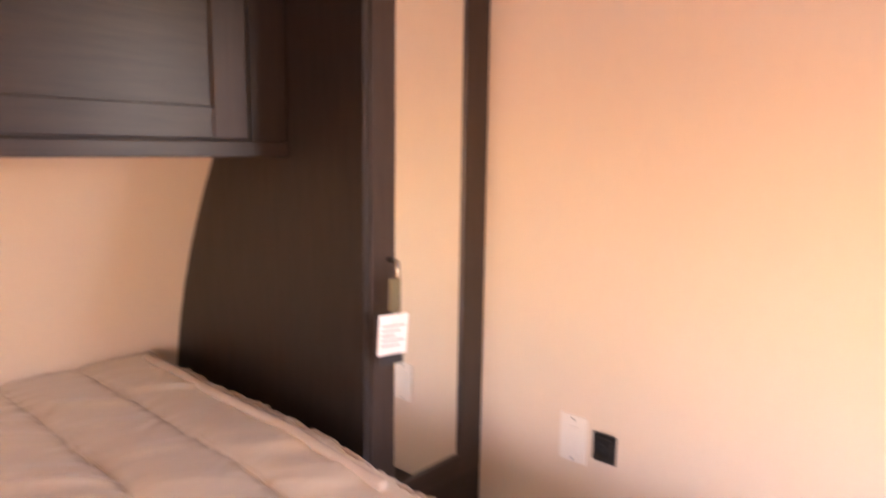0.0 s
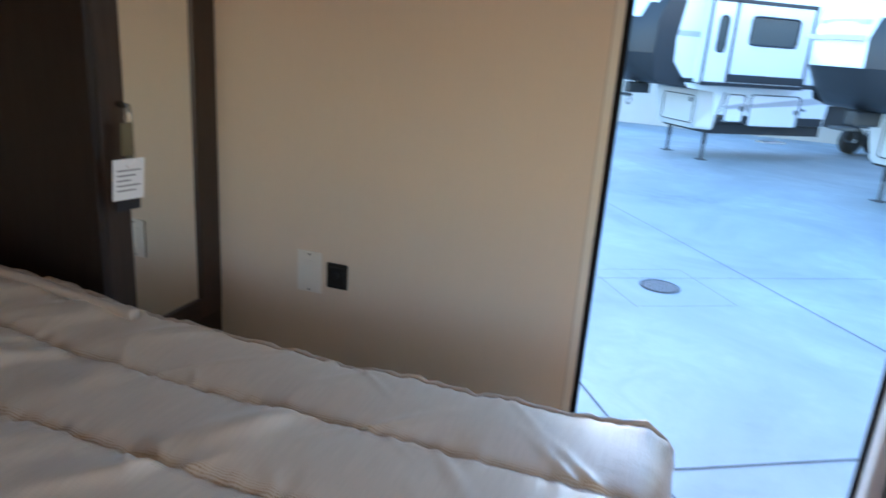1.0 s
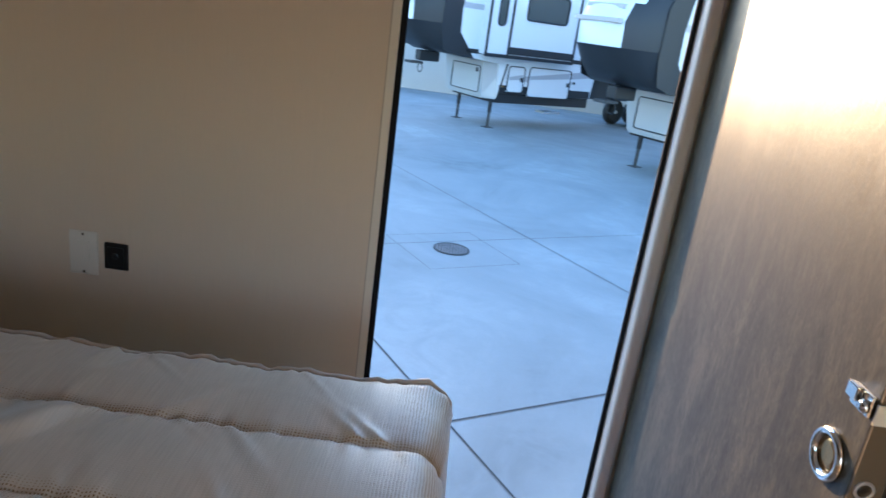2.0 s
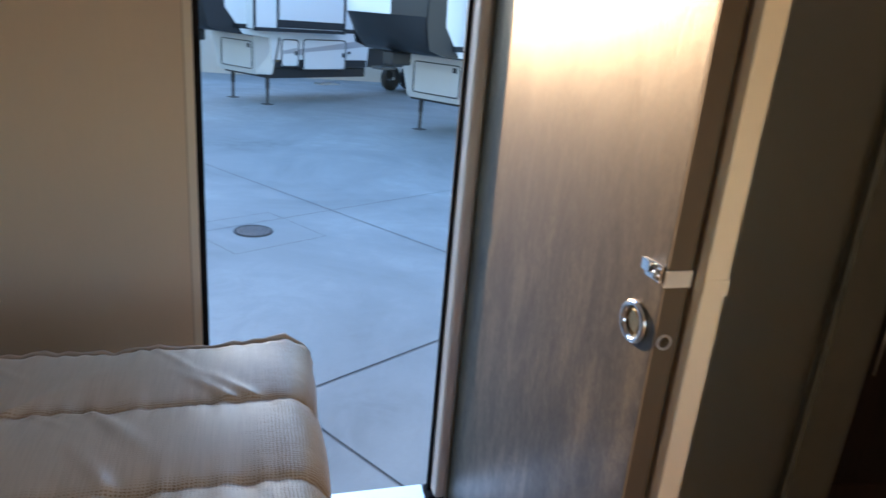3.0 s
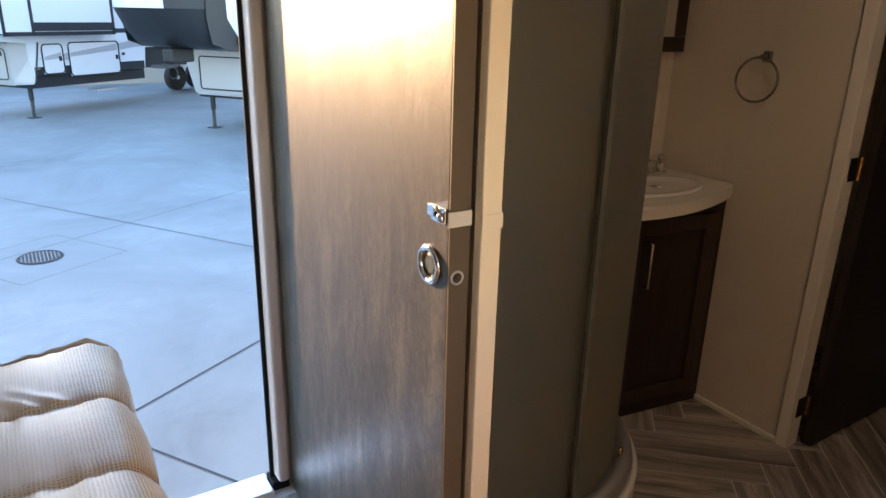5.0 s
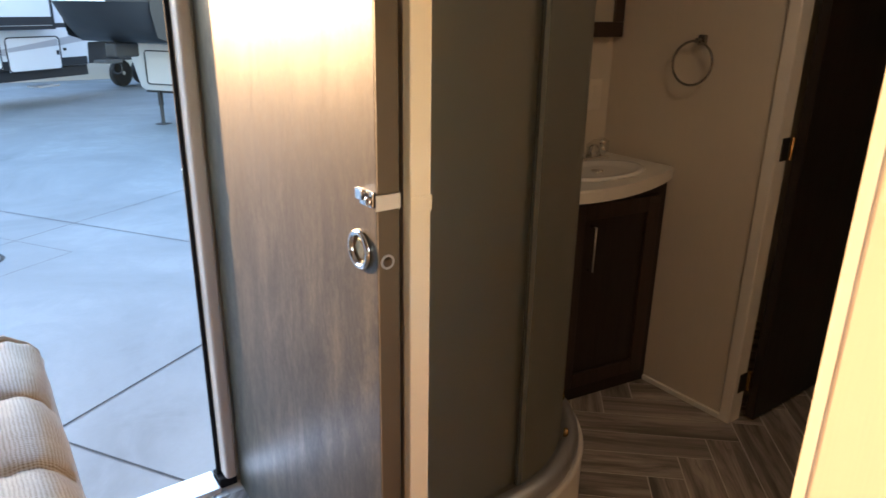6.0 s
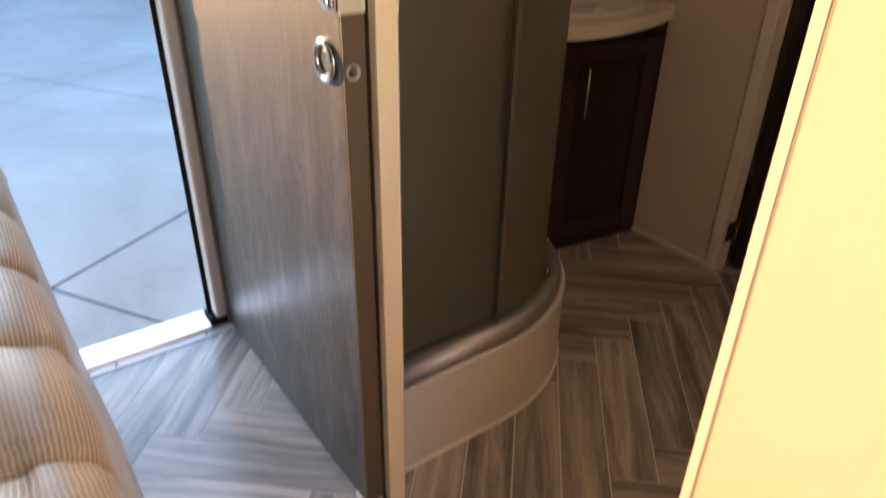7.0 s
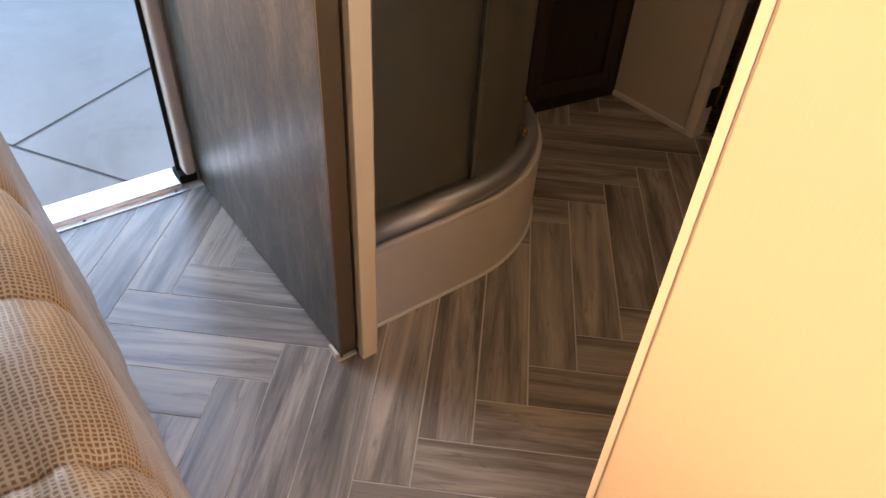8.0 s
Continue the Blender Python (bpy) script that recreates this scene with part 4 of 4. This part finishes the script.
    part("sill_band", box(0.08, 3.08, -0.0035, 0.004, 0.845, 1.03), GELBLACK, rv, "black sill band")
    part("front_hatch", frame_strip(0.02, 1.18, 0.80, 1.40, 0.0, 0.024, 0.012, 0.06), GELBLACK, part("bay_door", box(-0.325, -0.285, 0.24, 1.42, 0.78, 1.42, 0.01), GELSHADED, rv), "black hatch gasket").matrix_basis = pose(-0.326, 1.43, 0.0, 0, 0, -90)
    for y in (0.08, 1.40):
        leg = part("landing_leg", box(-0.04, 0.03, y, y + 0.07, 0.36, 0.72, 0.006), GELBLACK, rv, "square steel landing leg")
        part("inner_tube", box(-0.03, 0.02, y + 0.01, y + 0.06, 0.015, 0.36, 0.004), IRON, leg)
        part("foot", box(-0.11, 0.10, y - 0.07, y + 0.14, 0.0, 0.015, 0.004), IRON, leg)
    # slide-out with two windows, dark skirt
    so = part("slide_out", box(-0.65, 2.0, -0.28, 0.02, 1.70, 3.40, 0.02), GELWHITE, rv, "white slide-out bay")
    for x0, x1, z0, z1 in ((-0.67, 2.02, 1.66, 1.74), (-0.67, 2.02, 3.36, 3.44), (-0.69, -0.63, 1.66, 3.44), (1.97, 2.03, 1.66, 3.44), (-0.06, 0.0, 1.70, 3.42)):
        part("trim", box(x0, x1, -0.30, -0.275, z0, z1, 0.006), GELBLACK, so, "black slide-out trim")
    part("skirt", box(0.0, 1.98, -0.288, -0.279, 1.75, 1.92), GELBLACK, so, "charcoal swoosh band")
    for x0, x1, z0, z1 in ((0.38, 1.62, 2.55, 3.12), (-0.42, -0.22, 2.36, 3.08)):
        w = part("window", box(x0, x1, -0.286, -0.279, z0, z1, 0.003), TINT, so, "dark tinted window")
        part("window_frame", frame_strip(x0, x1, z0, z1, -0.288, 0.05, 0.01, 0.09), GELBLACK, w)
    part("stripe", box(-1.2, L, -0.004, 0.004, 2.62, 2.74), GELGREY, rv, "dark side stripe")
    part("stripe", box(-1.0, L, -0.004, 0.004, 1.68, 1.78), GELBLACK, rv, "dark side stripe")
    bm = bmesh.new()
    bm.faces.new([bm.verts.new((x, -0.006, z)) for x, z in ((0.2, 1.2), (2.9, 1.52), (L, 1.6), (L, 1.46), (2.9, 1.36), (0.9, 1.14))])
    part("swoosh", bm, GELGREY, rv, "grey side swoosh")
    for x0, x1, z0, z1 in ((0.30, 0.80, 0.88, 1.48), (0.95, 2.32, 0.80, 1.50)):
        h = part("hatch", box(x0, x1, -0.014, -0.002, z0, z1, 0.004), GELWHITE, rv, "white luggage hatch")
        part("gasket", frame_strip(x0, x1, z0, z1, -0.014, 0.028, 0.008, 0.09), GELBLACK, h)
        bm = bmesh.new()
        ya = -0.0165
        bm.faces.new([bm.verts.new((x, ya, z)) for x, z in ((x0 + 0.04, 1.13 + (x0 + 0.04) * 0.075), (x1 - 0.04, 1.13 + (x1 - 0.04) * 0.075), (x1 - 0.04, 1.24 + (x1 - 0.04) * 0.09), (x0 + 0.04, 1.20 + (x0 + 0.04) * 0.09))])
        part("swoosh", bm, GELGREY, h, "grey swoosh across the hatch")
        part("lock", box(x1 - 0.11, x1 - 0.04, -0.03, -0.014, (z0 + z1) / 2 - 0.05, (z0 + z1) / 2 + 0.05, 0.008), GELBLACK, h)
    part("marker_lamp", box(0.12, 0.22, -0.02, 0.0, 0.98, 1.02, 0.004), BRASS, rv, "amber marker lamp")
    part("lamp", box(2.42, 2.50, -0.02, 0.0, 1.18, 1.24, 0.006), GELBLACK, rv)
    part("step", box(1.3, 1.9, -0.3, 0.0, 0.46, 0.5, 0.006), STEEL, rv, "folded metal step")
    for x, y in ((5.8, 0.22), (6.65, 0.22), (5.8, 1.56), (6.65, 1.56)):
        m = Matrix.Translation((x, y, 0.36)) @ pose(0, 0, 0, 90)
        wh = part("wheel", lathe([(0.2, -0.1), (0.33, -0.11), (0.36, -0.08), (0.36, 0.08), (0.33, 0.11), (0.2, 0.1)], 28, m=m), TYRE, rv, "black tyre", True)
        part("rim", lathe([(0.2, 0.06), (0.19, 0.1), (0.06, 0.07), (0.05, 0.12), (0.01, 0.12)], 20, m=m), STEEL, wh)
    return rv


RVDIR = math.degrees(math.atan2(0.59, 0.81))
rv1 = fifth_wheel("white and charcoal fifth-wheel trailer with a slide-out, parked on legs")
rv1.matrix_basis = pose(1.015, 16.64, GROUND, 0, 0, RVDIR)
copy_thing(rv1, pose(4.79, 12.80, GROUND, 0, 0, RVDIR))

solid("yard_wall", box(-40, 40, 23.6, 23.8, GROUND, GROUND + 1.9), BLOCK, "pale concrete block yard wall", "wall", "structure")

# added building: its roof line keeps the low sun off yard and floor
hall = thing("warehouse", "long tan stucco building added behind the yard wall to block the low sun", "building", at=pose(0, 34, GROUND))
part("wall", box(-45, 45, 30.0, 38.0, GROUND, 4.1), BLOCK, hall, "tan stucco wall")
part("coping", box(-45.2, 45.2, 29.85, 38.2, 4.1, 4.28, 0.03), GELGREY, hall, "grey roof coping")

# ---- floor planks, laid in herringbone at 45 degrees ----
PW, PN = 0.112, 4.84
SKEW = 2.3
E1, E2 = (Vector((math.cos(radians(q)), math.sin(radians(q)))) for q in (45 + SKEW, -45 + SKEW))
ORIGIN = Vector((0.976, 0.485))
floor_ob = bpy.data.objects["floor"]


def clipped(poly, axis, limit, keep_less):
    out = []
    for p, q in zip(poly, poly[1:] + poly[:1]):
        ip, iq = (p[axis] <= limit) == keep_less, (q[axis] <= limit) == keep_less
        if ip:
            out.append(p)
        if ip != iq:
            out.append(p.lerp(q, (limit - p[axis]) / (q[axis] - p[axis])))
    return out


for k in range(-60, 70):
    for j in range(-8, 9):
        o = (k + PN * j, k - PN * j)
        for x0, x1, y0, y1, ang in ((o[0], o[0] + PN, o[1], o[1] + 1, 45 + SKEW), (o[0] - 1, o[0], o[1], o[1] + PN, -45 + SKEW)):
            g = 0.0018 / PW
            rect = [ORIGIN + (E1 * x + E2 * y) * PW for x, y in ((x0 + g, y0 + g), (x1 - g, y0 + g), (x1 - g, y1 - g), (x0 + g, y1 - g))]
            mid = (rect[0] + rect[2]) / 2
            if not (0.1 < mid.x < 3.5 and -1.2 < mid.y < 1.9):
                continue
            poly = rect
            for axis, lim, less in ((1, 1.552, True), (1, -0.89, False), (0, 3.3, True), (0, 0.35, False)):
                poly = clipped(poly, axis, lim, less) if poly else poly
            if len(poly) < 3:
                continue
            turn = Matrix.Rotation(radians(-ang), 4, "Z") @ Matrix.Translation((-mid.x, -mid.y, 0))
            bm = prism([(turn @ Vector((p.x, p.y, 0))).to_2d() for p in poly], -0.006, 0.0)
            ob = new("plank", mesh_of(bm, "plank", PLANK))
            ob.parent = floor_ob
            ob.matrix_basis = pose(mid.x, mid.y, 0, 0, 0, ang)
